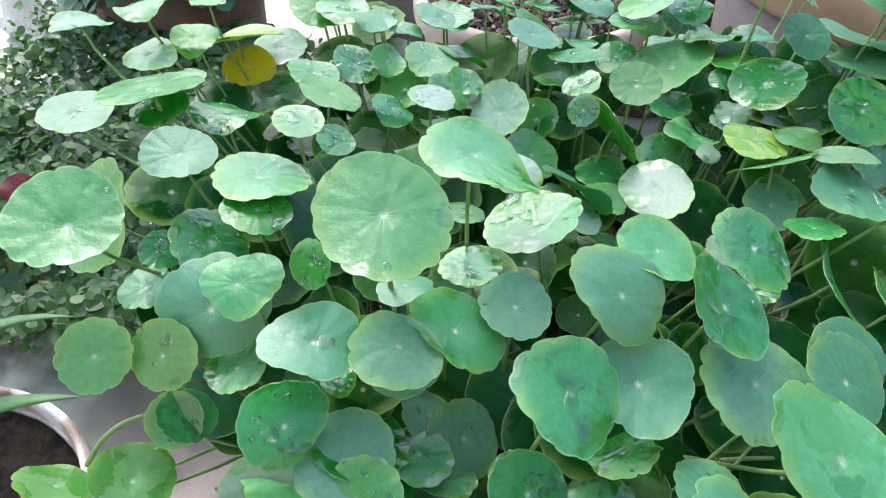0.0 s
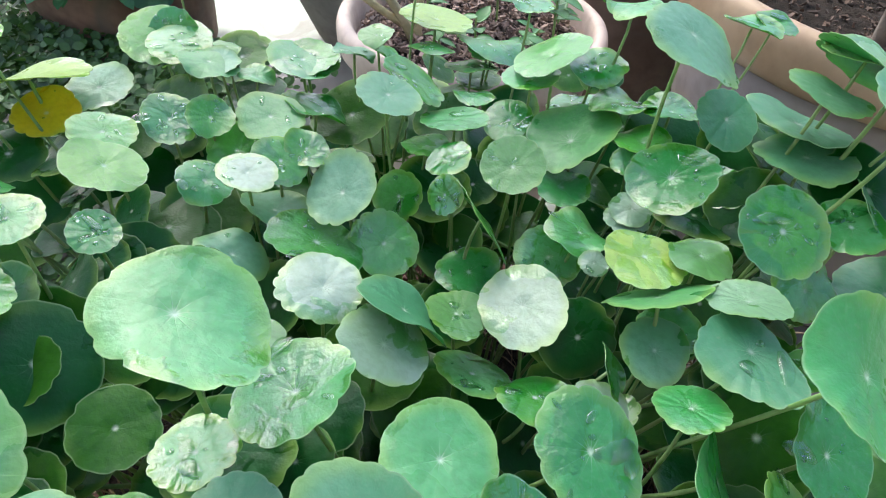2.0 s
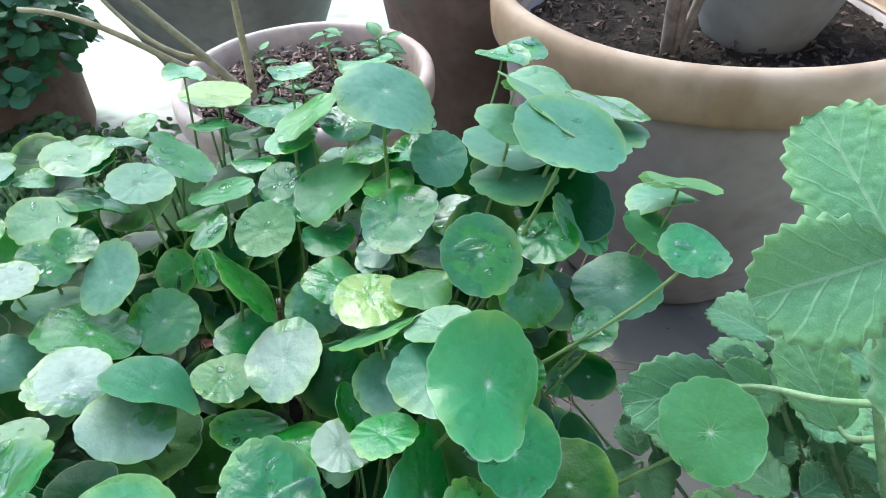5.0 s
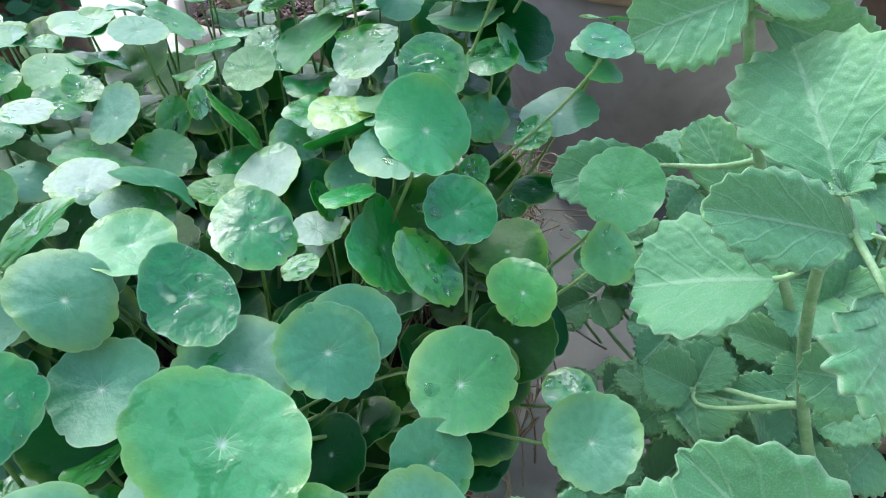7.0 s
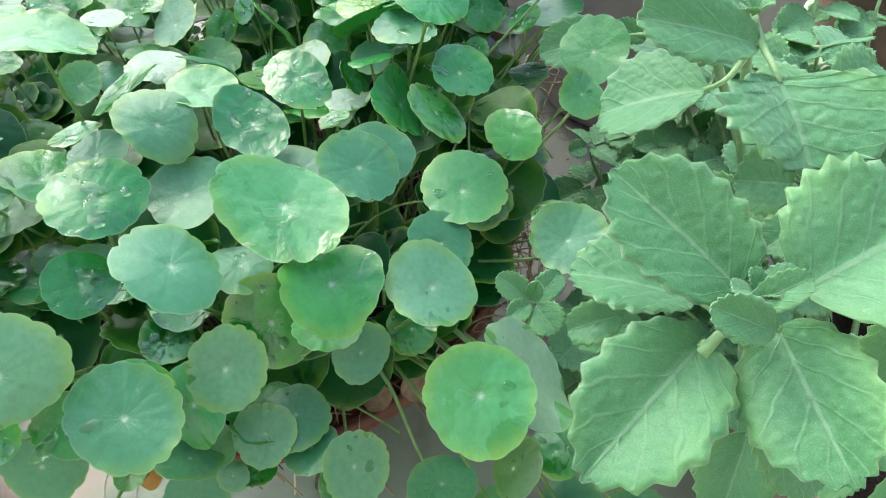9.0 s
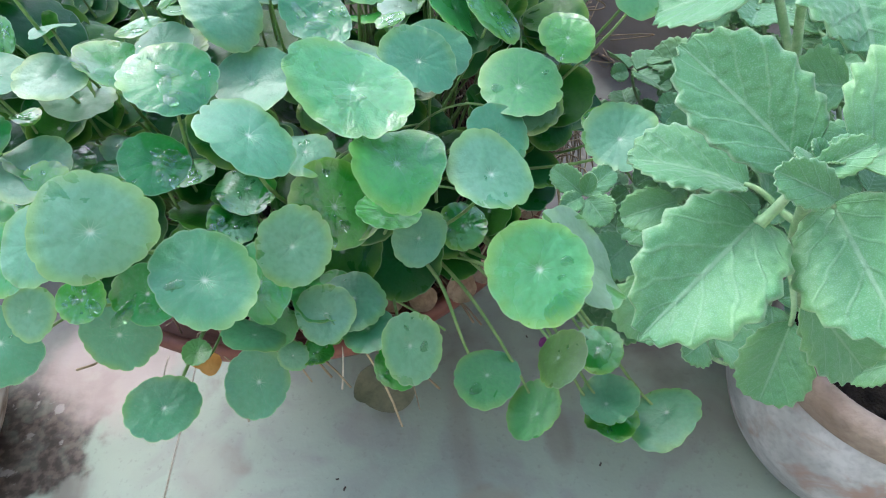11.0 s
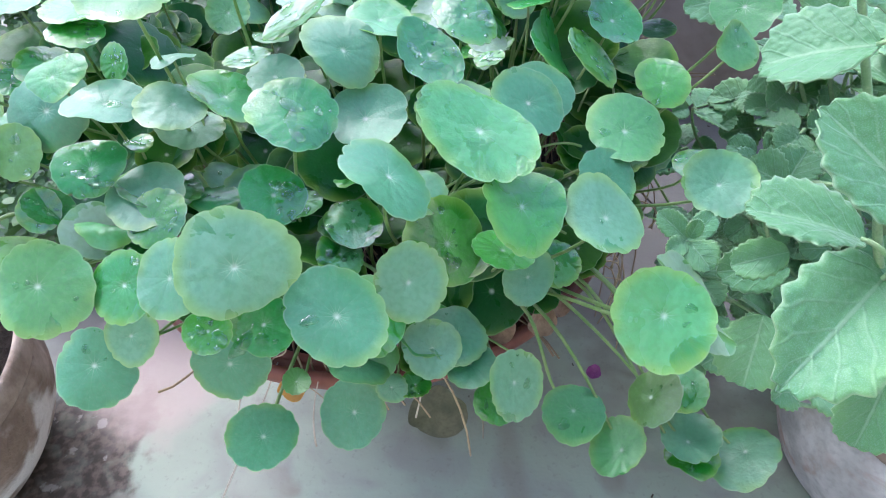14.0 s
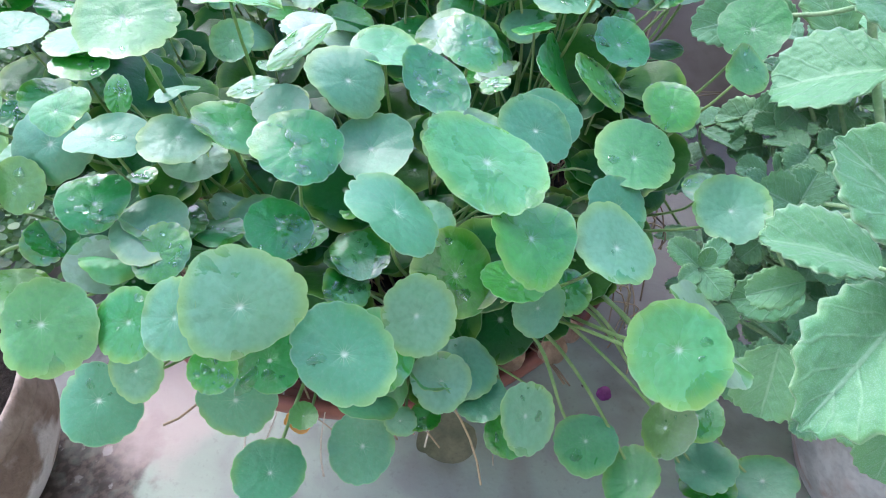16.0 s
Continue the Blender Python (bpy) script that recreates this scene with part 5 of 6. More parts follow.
mint_leaf((0.416, 0.100, 0.464), (0.336, 0.045, 0.448), 0.035, (0.04, -0.33, 0.94), 0.60, (0.70, 1.59))
mint_leaf((0.454, 0.099, 0.470), (0.452, 0.017, 0.457), 0.032, (-0.62, -0.11, 0.77), 0.52, (0.94, 1.41))
mint_leaf((0.456, 0.097, 0.499), (0.528, 0.114, 0.518), 0.047, (-0.20, -0.30, 0.93), 0.62, (0.92, 0.90))
mint_leaf((0.436, 0.078, 0.496), (0.405, 0.085, 0.514), 0.012, (0.19, -0.81, 0.56))
mint_leaf((0.427, 0.090, 0.504), (0.451, 0.088, 0.521), 0.009, (-0.47, -0.53, 0.71))
mint_leaf((0.429, 0.136, 0.455), (0.363, 0.164, 0.468), 0.032, (0.18, -0.02, 0.98), 0.49, (1.22, 0.92))
mint_leaf((0.494, 0.215, 0.544), (0.493, 0.159, 0.518), 0.057, (0.12, -0.42, 0.90), 0.52, (1.19, 0.92))
mint_leaf((0.473, 0.251, 0.520), (0.413, 0.285, 0.492), 0.040, (-0.43, -0.01, 0.90), 0.42, (1.32, 1.15))
mint_leaf((0.497, 0.245, 0.549), (0.421, 0.249, 0.577), 0.023, (0.24, -0.65, 0.72), 0.40, (1.33, 0.93))
mint_leaf((0.502, 0.271, 0.558), (0.513, 0.355, 0.593), 0.040, (-0.47, -0.29, 0.83), 0.41, (1.89, 0.91))
mint_leaf((0.483, 0.359, 0.619), (0.424, 0.358, 0.603), 0.028, (-0.17, -0.72, 0.67), 0.38, (1.33, 0.86))
mint_leaf((0.482, 0.361, 0.621), (0.470, 0.419, 0.655), 0.025, (-0.49, -0.50, 0.71))
mint_leaf((0.484, 0.364, 0.625), (0.562, 0.398, 0.641), 0.023, (0.08, -0.54, 0.84))
mint_leaf((0.482, 0.361, 0.624), (0.521, 0.344, 0.615), 0.013, (-0.19, -0.80, 0.57))
mint_leaf((0.504, 0.367, 0.600), (0.574, 0.358, 0.570), 0.022, (0.10, -0.88, 0.45))
mint_leaf((0.520, 0.364, 0.471), (0.505, 0.413, 0.507), 0.021, (-0.36, -0.63, 0.69))
mint_leaf((0.466, 0.392, 0.488), (0.398, 0.392, 0.485), 0.024, (-0.00, -0.58, 0.81))
mint_leaf((0.488, 0.391, 0.481), (0.465, 0.405, 0.494), 0.010, (-0.09, -0.75, 0.65))
mint_leaf((0.484, 0.293, 0.355), (0.452, 0.310, 0.369), 0.023, (0.02, -0.63, 0.78))
mint_leaf((0.484, 0.293, 0.355), (0.506, 0.313, 0.377), 0.021, (-0.40, -0.46, 0.79))
mint_leaf((0.483, 0.291, 0.352), (0.481, 0.263, 0.337), 0.025, (-0.32, -0.42, 0.85))
mint_leaf((0.545, 0.279, 0.360), (0.507, 0.281, 0.358), 0.015, (-0.05, -0.41, 0.91))
mint_leaf((0.570, 0.290, 0.373), (0.543, 0.278, 0.359), 0.019, (-0.34, -0.33, 0.88))
mint_leaf((0.593, 0.252, 0.380), (0.547, 0.243, 0.365), 0.021, (-0.24, -0.27, 0.93))
mint_leaf((0.466, 0.096, 0.359), (0.442, 0.063, 0.315), 0.024, (-0.47, -0.57, 0.67))
mint_leaf((0.455, 0.085, 0.405), (0.498, 0.056, 0.352), 0.025, (0.01, -0.88, 0.48))
mint_leaf((0.532, 0.067, 0.340), (0.502, 0.070, 0.323), 0.012, (-0.37, -0.32, 0.87))
mint_leaf((0.515, 0.042, 0.397), (0.502, 0.003, 0.346), 0.015, (-0.57, -0.57, 0.60))
mint_leaf((0.525, 0.093, 0.472), (0.506, 0.069, 0.436), 0.019, (-0.57, -0.52, 0.64))
mint_leaf((0.532, 0.074, 0.427), (0.508, 0.049, 0.390), 0.016, (-0.57, -0.46, 0.68))
mint_leaf((0.344, 0.188, 0.413), (0.324, 0.200, 0.431), 0.010, (0.10, -0.77, 0.63))
mint_leaf((0.344, 0.188, 0.413), (0.369, 0.203, 0.420), 0.010, (0.04, -0.50, 0.87))
mint_leaf((0.346, 0.186, 0.411), (0.355, 0.165, 0.405), 0.013, (-0.24, -0.36, 0.90))
mint_leaf((0.343, 0.187, 0.412), (0.326, 0.176, 0.415), 0.008, (0.38, -0.38, 0.84))
mint_leaf((0.344, 0.185, 0.417), (0.348, 0.187, 0.433), 0.006, (-0.40, -0.89, 0.24))
mint_leaf((0.392, 0.147, 0.437), (0.358, 0.150, 0.425), 0.014, (-0.31, -0.55, 0.78))
mint_leaf((0.539, 0.227, 0.446), (0.504, 0.242, 0.445), 0.025, (-0.27, -0.66, 0.70))
mint_leaf((0.418, 0.170, 0.392), (0.366, 0.172, 0.392), 0.018, (-0.02, -0.55, 0.84))
mint_leaf((0.385, 0.134, 0.387), (0.369, 0.102, 0.347), 0.025, (-0.50, -0.58, 0.65))
def lower_mint():
    """Smaller, shaded mint leaves low between the two pots, in pairs along short stems."""
    r = random.Random(44)
    for _ in range(34):
        x, y = r.uniform(0.43, 0.80), r.uniform(0.10, 0.50)
        if Vector((x - POT_X, y - POT_Y)).length < POT_R + 0.05:
            continue
        top = Vector((x, y, r.uniform(0.22, 0.36)))
        root = Vector((0.665 + 0.7 * (x - 0.665) * 0.4, 0.185 + (y - 0.185) * 0.35, 0.165))
        mint_stem((top, top - Vector((0, 0, 0.06)), (root + top) / 2 - Vector((0, 0, 0.03)), root), 0.0022)
        a = r.uniform(0, 6.28)
        for k in range(4):
            b = a + k * math.pi / 2 + r.uniform(-0.3, 0.3)
            d = Vector((math.cos(b), math.sin(b), r.uniform(-0.25, 0.25))).normalized()
            s = r.uniform(0.036, 0.060) * (1.0 if k < 2 else 0.7)
            up = Vector((r.gauss(0, 0.3), r.gauss(-0.3, 0.3), 1))
            mint_leaf(top + d * 0.006, top + d * s, s * 0.44, up - d * up.dot(d))


    for _ in range(26):
        x, y = r.uniform(0.41, 0.60), r.uniform(0.22, 0.44)
        if Vector((x - POT_X, y - POT_Y)).length < POT_R + 0.055 or (x < 0.51 and y > 0.33):
            continue
        top = Vector((x, y, r.uniform(0.10, 0.27)))
        root = Vector((0.60 + 0.2 * (x - 0.5), 0.20 + (y - 0.2) * 0.3, 0.165))
        mint_stem((top, top + Vector((0.02, 0, -0.02)), (root + top) / 2 - Vector((0, 0, 0.02)), root), 0.0020)
        for k in range(4):
            b = k * 1.6 + r.uniform(0, 0.8)
            d = Vector((math.cos(b), math.sin(b), r.uniform(-0.3, 0.2))).normalized()
            s = r.uniform(0.040, 0.066) * (1.0 if k < 3 else 0.6)
            up = Vector((r.gauss(0, 0.3), r.gauss(-0.3, 0.3), 1))
            mint_leaf(top + d * 0.006, top + d * s, s * 0.44, up - d * up.dot(d))
    for _ in range(20):
        x, y = r.uniform(0.56, 0.86), r.uniform(0.34, 0.58)
        if y > 0.48 and x < 0.64:
            continue
        top = Vector((x, y, r.uniform(0.28, 0.43)))
        root = Vector((0.69 + 0.2 * (x - 0.69), 0.25 + (y - 0.3) * 0.2, 0.165))
        mint_stem((top, top - Vector((0, 0, 0.07)), (root + top) / 2 - Vector((0, 0, 0.02)), root), 0.0026)
        for k in range(6):
            b = k * 1.7 + r.uniform(0, 0.8)
            d = Vector((math.cos(b), math.sin(b), r.uniform(-0.3, 0.25))).normalized()
            s = r.uniform(0.045, 0.075) * (1.0 if k < 4 else 0.55)
            up = Vector((r.gauss(0, 0.3), r.gauss(-0.4, 0.3), 1))
            low = Vector((0, 0, -0.02 * (k // 2)))
            mint_leaf(top + low + d * 0.008, top + low + d * s, s * 0.43, up - d * up.dot(d))


lower_mint()


def mint_bud(at, lean, seed):
    """Small folded new leaves at the end of a stem."""
    r = random.Random(seed)
    for k in range(4):
        a = lean + k * math.pi / 2
        d = Vector((math.cos(a), math.sin(a), 1.1 if k % 2 else 0.7)).normalized()
        s = (0.020, 0.013)[k % 2] * r.uniform(0.85, 1.15)
        mint_leaf(Vector(at) + d * 0.002, Vector(at) + d * s, s * 0.34, Vector((-math.cos(a), -math.sin(a), 0.9)))


mint_bud((0.500, 0.264, 0.559), 0.6, 3)
mint_bud((0.492, 0.368, 0.608), 1.9, 4)
mint_bud((0.436, 0.097, 0.502), 0.2, 5)


# ---- ground cover and ivy ----
def small_leaves(name, count, place, size, material, label, category, seed, pointed=False, at=(0, 0, 0)):
    """Many small leaves on thin stems, joined."""
    r = random.Random(seed)
    verts, faces = [], []
    for _ in range(count):
        p, facing = place(r)
        s = r.uniform(*size)
        m = Matrix.Translation(Vector(p) - Vector(at)) @ Vector(facing).to_track_quat("Z", "Y").to_matrix().to_4x4() @ Matrix.Rotation(r.uniform(0, 6.28), 4, "Z")
        cupped, n = r.uniform(-0.25, 0.25), len(verts)
        outline = [(0, -0.9), (0.5, -0.62), (0.72, -0.1), (0.52, 0.4), (0, 1.0 if pointed else 0.8), (-0.52, 0.4), (-0.72, -0.1), (-0.5, -0.62)]
        verts += [m @ Vector((0, 0, 0))] + [m @ Vector((x * s, y * s, cupped * s * (x * x + y * y) + 0.12 * s * abs(x))) for x, y in outline]
        faces += [(n, n + 1 + i, n + 1 + (i + 1) % 8) for i in range(8)]
    ob = new(name, mesh_of(name, verts, faces, material))
    ob.location = at
    return tagged(ob, label, category, kind="stuff")


def creeping(r):
    t = r.random()
    x = r.uniform(-0.95, -0.20) + 0.05 * r.gauss(0, 1)
    y = r.uniform(0.50, 1.46) - 0.30 * (x + 0.2)
    h = 0.05 + 0.16 * (0.5 + 0.5 * noise.noise((x * 6, y * 6, 3)))
    return (x, y, h * (0.35 + 0.65 * math.sqrt(t))), (r.gauss(0, 0.5), r.gauss(-0.3, 0.5), 1)


small_leaves("creeper", 12000, creeping, (0.006, 0.016), CREEPER, "low dark green creeper covering the floor beside the bowl", "ground cover", 5)


def hanging(r):
    a = r.uniform(0, 6.283)
    q = 0.20 + 0.06 * r.random()
    top = r.random() < 0.72
    ragged = 1 + 0.35 * noise.noise((math.cos(a) * 2.2, math.sin(a) * 2.2, 5.0))
    z = r.uniform(0.33, 0.33 + 0.13 * ragged) if top else r.uniform(0.36 - 0.16 * ragged, 0.36)
    q = q * (math.sqrt(r.random()) * 1.1 * ragged if top else 1.08)
    return (-0.66 + q * math.cos(a), 1.72 + q * math.sin(a), z), (math.cos(a) * 0.6 + r.gauss(0, 0.3), math.sin(a) * 0.6 + r.gauss(0, 0.3) - 0.2, 1)


small_leaves("ivy", 2600, hanging, (0.013, 0.028), IVY, "small-leaved ivy spilling over the brown pot", "ivy", 6, True)


# ---- shrub, bark chips and trunk in the pots at the back ----
def chips(at, radius, z, count, seed, material):
    r = random.Random(seed)
    verts, faces = [], []
    for _ in range(count):
        a, q = r.uniform(0, 6.283), math.sqrt(r.random()) * radius
        m = Matrix.Translation((at[0] + q * math.cos(a), at[1] + q * math.sin(a), z + r.uniform(0.004, 0.018))) @ Euler((r.gauss(0, 0.5), r.gauss(0, 0.5), r.uniform(0, 6.28))).to_matrix().to_4x4()
        sx, sy, sz = r.uniform(0.002, 0.010) * r.uniform(0.6, 1.0), r.uniform(0.001, 0.0032), r.uniform(0.0006, 0.0018)
        n = len(verts)
        verts += [m @ Vector((sx * i * r.uniform(0.55, 1.1), sy * j * r.uniform(0.4, 1.2), sz * k + 0.0012 * r.uniform(-1, 1))) for i in (-1, 1) for j in (-1, 1) for k in (-1, 1)]
        faces += [tuple(n + i for i in f) for f in ((0, 1, 3, 2), (4, 6, 7, 5), (0, 4, 5, 1), (2, 3, 7, 6), (0, 2, 6, 4), (1, 5, 7, 3))]
    tagged(new("bark_chips", mesh_of("bark_chips", verts, faces, material, False)), "brown bark chips strewn over potting soil", "bark mulch", kind="stuff")


chips((0.167, 1.112), 0.165, 0.342, 2200, 11, PALE_CHIPS)
chips((0.78, 1.08), 0.26, 0.402, 900, 12, CHIPS)


def shrub(name, label, stems, material):
    base = tagged(new(name), label, "shrub")
    base.location = stems[0][0][3]
    at = Vector(base.location)
    for points, thick in stems:
        v, f = tube_data(bend(*points, 14), [thick * (0.7 + 0.5 * i / 14) for i in range(15)], 9)
        child("stem", mesh_of("stem", [p - at for p in v], f, material), base)
    return base


shrub("thin_shrub", "thin greenish-brown shrub stems rising from the beige pot", [
    (((-0.055, 1.09, 0.540), (0.000, 1.09, 0.462), (0.052, 1.09, 0.415), (0.084, 1.088, 0.345)), 0.0062),
    (((-0.190, 1.10, 0.510), (-0.085, 1.09, 0.505), (-0.030, 1.09, 0.425), (0.066, 1.09, 0.372)), 0.0048),
    (((-0.085, 1.10, 0.525), (-0.045, 1.09, 0.455), (-0.005, 1.09, 0.428), (0.034, 1.09, 0.424)), 0.0038),
    (((0.100, 1.09, 0.640), (0.094, 1.09, 0.530), (0.092, 1.09, 0.430), (0.087, 1.088, 0.345)), 0.0052)], GREEN_BARK)
shrub("tree_trunk", "slender grey-brown trunks rising from the large pot", [
    (((0.675, 0.99, 0.85), (0.675, 0.99, 0.7), (0.680, 1.00, 0.5), (0.690, 1.000, 0.395)), 0.0085),
    (((0.690, 0.99, 0.85), (0.692, 0.99, 0.7), (0.696, 0.995, 0.5), (0.700, 1.000, 0.395)), 0.007),
    (((0.790, 1.02, 0.75), (0.760, 1.01, 0.62), (0.720, 1.00, 0.49), (0.702, 1.000, 0.395)), 0.0065)], BARK)


# ---- unseen tree added overhead to dapple the sun ----
def added_canopy():
    base = tagged(new("added_shade_tree"), "unseen leafy tree added so its crown blocks sun over the pots", "tree")
    base.location = (-3.4, 2.6, 0.0)
    at = Vector(base.location)
    v, f = tube_data([(0, 0, -0.05), (0.05, -0.03, 1.2), (0.25, -0.2, 2.4), (0.9, -0.6, 3.3), (1.9, -1.1, 3.9)], [0.17, 0.14, 0.11, 0.08, 0.04], 12)
    child("trunk", mesh_of("trunk", v, f, BARK), base)
    r = random.Random(31)
    verts, faces = [], []
    made = 0
    while made < 44:
        w = Vector((r.uniform(-1, 1), r.uniform(-1, 1), r.uniform(-1, 1)))
        if w.length > 1:
            continue
        made += 1
        if made % 5:
            c = Vector((-1.25 + 1.3 * w.x, 2.55 + 0.9 * w.y, 3.4 + 0.40 * w.z))
        else:
            c = Vector((-2.2 + 1.1 * w.x, 2.6 + 1.0 * w.y, 3.6 + 0.45 * w.z))
        for _ in range(26):
            p = c + Vector((r.gauss(0, 0.17), r.gauss(0, 0.17), r.gauss(0, 0.12))) - at
            s = r.uniform(0.035, 0.065)
            m = Matrix.Translation(p) @ Euler((r.gauss(0, 0.6), r.gauss(0, 0.6), r.uniform(0, 6.28))).to_matrix().to_4x4()
            n = len(verts)
            verts += [m @ Vector(q) for q in ((0, -s, 0), (0.5 * s, -0.1 * s, 0.1 * s), (0, s, 0), (-0.5 * s, -0.1 * s, 0.1 * s))]
            faces.append((n, n + 1, n + 2, n + 3))
    # extra clumps aimed to keep sun off the floor right of the bowl
    for _ in range(16):
        c = Vector((r.uniform(-1.0, -0.65), r.uniform(2.6, 3.2), 3.4 + 0.25 * r.gauss(0, 1)))
        for _ in range(30):
            p = c + Vector((r.gauss(0, 0.13), r.gauss(0, 0.13), r.gauss(0, 0.12))) - at
            s = r.uniform(0.035, 0.065)
            m = Matrix.Translation(p) @ Euler((r.gauss(0, 0.6), r.gauss(0, 0.6), r.uniform(0, 6.28))).to_matrix().to_4x4()
            n = len(verts)
            verts += [m @ Vector(q) for q in ((0, -s, 0), (0.5 * s, -0.1 * s, 0.1 * s), (0, s, 0), (-0.5 * s, -0.1 * s, 0.1 * s))]
            faces.append((n, n + 1, n + 2, n + 3))
    # more clumps aimed to dim the back floor, the creeper and the left leaves
    for k in range(54):
        c = Vector((r.uniform(-1.22, -0.98), r.uniform(2.28, 2.78), 3.4 + 0.2 * r.gauss(0, 1))) if k > 40 else Vector((r.uniform(-1.7, -0.9), r.uniform(3.7, 4.7), 3.5 + 0.25 * r.gauss(0, 1))) if k < 16 else Vector((r.uniform(-1.4, -1.05), r.uniform(2.4, 2.75), 3.4 + 0.2 * r.gauss(0, 1))) if k < 25 else Vector((r.uniform(-2.0, -1.4), r.uniform(2.65, 3.5), 3.4 + 0.2 * r.gauss(0, 1)))
        for _ in range(26):
            p = c + Vector((r.gauss(0, 0.15), r.gauss(0, 0.15), r.gauss(0, 0.12))) - at
            s = r.uniform(0.035, 0.065)
            m = Matrix.Translation(p) @ Euler((r.gauss(0, 0.6), r.gauss(0, 0.6), r.uniform(0, 6.28))).to_matrix().to_4x4()
            n = len(verts)
            verts += [m @ Vector(q) for q in ((0, -s, 0), (0.5 * s, -0.1 * s, 0.1 * s), (0, s, 0), (-0.5 * s, -0.1 * s, 0.1 * s))]
            faces.append((n, n + 1, n + 2, n + 3))
    child("crown", mesh_of("crown", verts, faces, CREEPER), base)


added_canopy()


# ---- small things in and round the pots ----
pot("small_grey_pot", "small grey cement pot set into the large pot", (0.845, 1.045), 0.125, 0.075, 0.20, 0.012, GREY_POT, 0.03, 0.006, 0.008, soil_drop=0.04, z=0.397)


def simple_leaf(length, width, droop=0.25, fold=0.15, rows=12):
    """A pointed leaf along +x with its midrib at y = 0; verts and faces."""
    top, faces = [], []
    for i in range(rows + 1):
        t = i / rows
        w = width * math.sin(math.pi * t ** 0.8) ** 0.8 if 0 < t < 1 else 0.0004
        for s in (-1, -0.5, 0, 0.5, 1):
            top.append(Vector((length * t, w * s, fold * w * abs(s) - droop * length * t * t)))
    n = len(top)
    verts = top + [p - Vector((0, 0, 0.0006)) for p in top]
    for i in range(rows):
        for j in range(4):
            a = i * 5 + j
            faces += [(a, a + 5, a + 6, a + 1), (n + a, n + a + 1, n + a + 6, n + a + 5)]
    edge = [i * 5 for i in range(rows + 1)] + [rows * 5 + j for j in range(1, 5)] + [i * 5 + 4 for i in range(rows - 1, -1, -1)] + [3, 2, 1]
    faces += [(a, b, n + b, n + a) for a, b in zip(edge, edge[1:] + edge[:1])]
    return verts, faces


SPROUT = plain("sprout_leaf", (0.060, 0.200, 0.055), (0.130, 0.310, 0.090), 50.0, 0.4, 0.2, 0.0006, translucent=(0.2, 0.45, 0.06))
LANCE = plain("lance_leaf", (0.070, 0.200, 0.070), (0.150, 0.300, 0.110), 25.0, 0.4, 0.2, 0.0006, translucent=(0.2, 0.45, 0.06))
DEAD = plain("dead_leaf", (0.230, 0.145, 0.090), (0.450, 0.320, 0.215), 60.0, 0.8, 0.4, 0.001)
ORANGE = plain("orange_dead_leaf", (0.480, 0.230, 0.040), (0.620, 0.360, 0.080), 60.0, 0.6, 0.3, 0.001, translucent=(0.6, 0.3, 0.03))
OLIVE = plain("shaded_old_leaf", (0.060, 0.068, 0.034), (0.115, 0.112, 0.060), 40.0, 0.6, 0.3, 0.001)
STRAW = plain("pale_straw", (0.420, 0.360, 0.270), (0.560, 0.500, 0.400), 80.0, 0.7, 0.3, 0.0006)


def sprout(at, height, count, size, seed):
    r = random.Random(seed)
    base = tagged(new("sprout"), "tiny green seedling rising from the bark-strewn soil", "seedling", "seedlings in the beige pot")
    base.location = at
    v, f = tube_data(bend((0, 0, -0.01), (0.004, 0, height * 0.4), (-0.004, 0.003, height * 0.7), (r.uniform(-0.01, 0.01), 0, height), 8), [0.0022 - 0.0001 * i for i in range(9)], 6)
    child("stem", mesh_of("stem", v, f, STALK), base)
    for k in range(count):
        lv, lf = simple_leaf(size * r.uniform(0.8, 1.2), size * 0.33, r.uniform(0.1, 0.5))
        m = Matrix.Translation((0, 0, height * (0.45 + 0.55 * (k + 1) / count))) @ Euler((0, r.uniform(-0.7, 0.1), k * 2.4 + r.uniform(-0.3, 0.3))).to_matrix().to_4x4()
        child("leaf", mesh_of("leaf", [m @ p for p in lv], lf, SPROUT), base)


for k, (x, y, h, c, s) in enumerate(((0.205, 1.17, 0.075, 6, 0.030), (0.285, 1.10, 0.085, 7, 0.034), (0.250, 1.05, 0.05, 5, 0.026), (0.300, 1.16, 0.06, 5, 0.028),
                                     (0.120, 1.05, 0.045, 4, 0.024), (0.170, 1.03, 0.07, 5, 0.030), (0.235, 1.00, 0.06, 6, 0.030), (0.100, 1.16, 0.055, 4, 0.026))):
    sprout((x, y, 0.345), h, c, s, 60 + k)


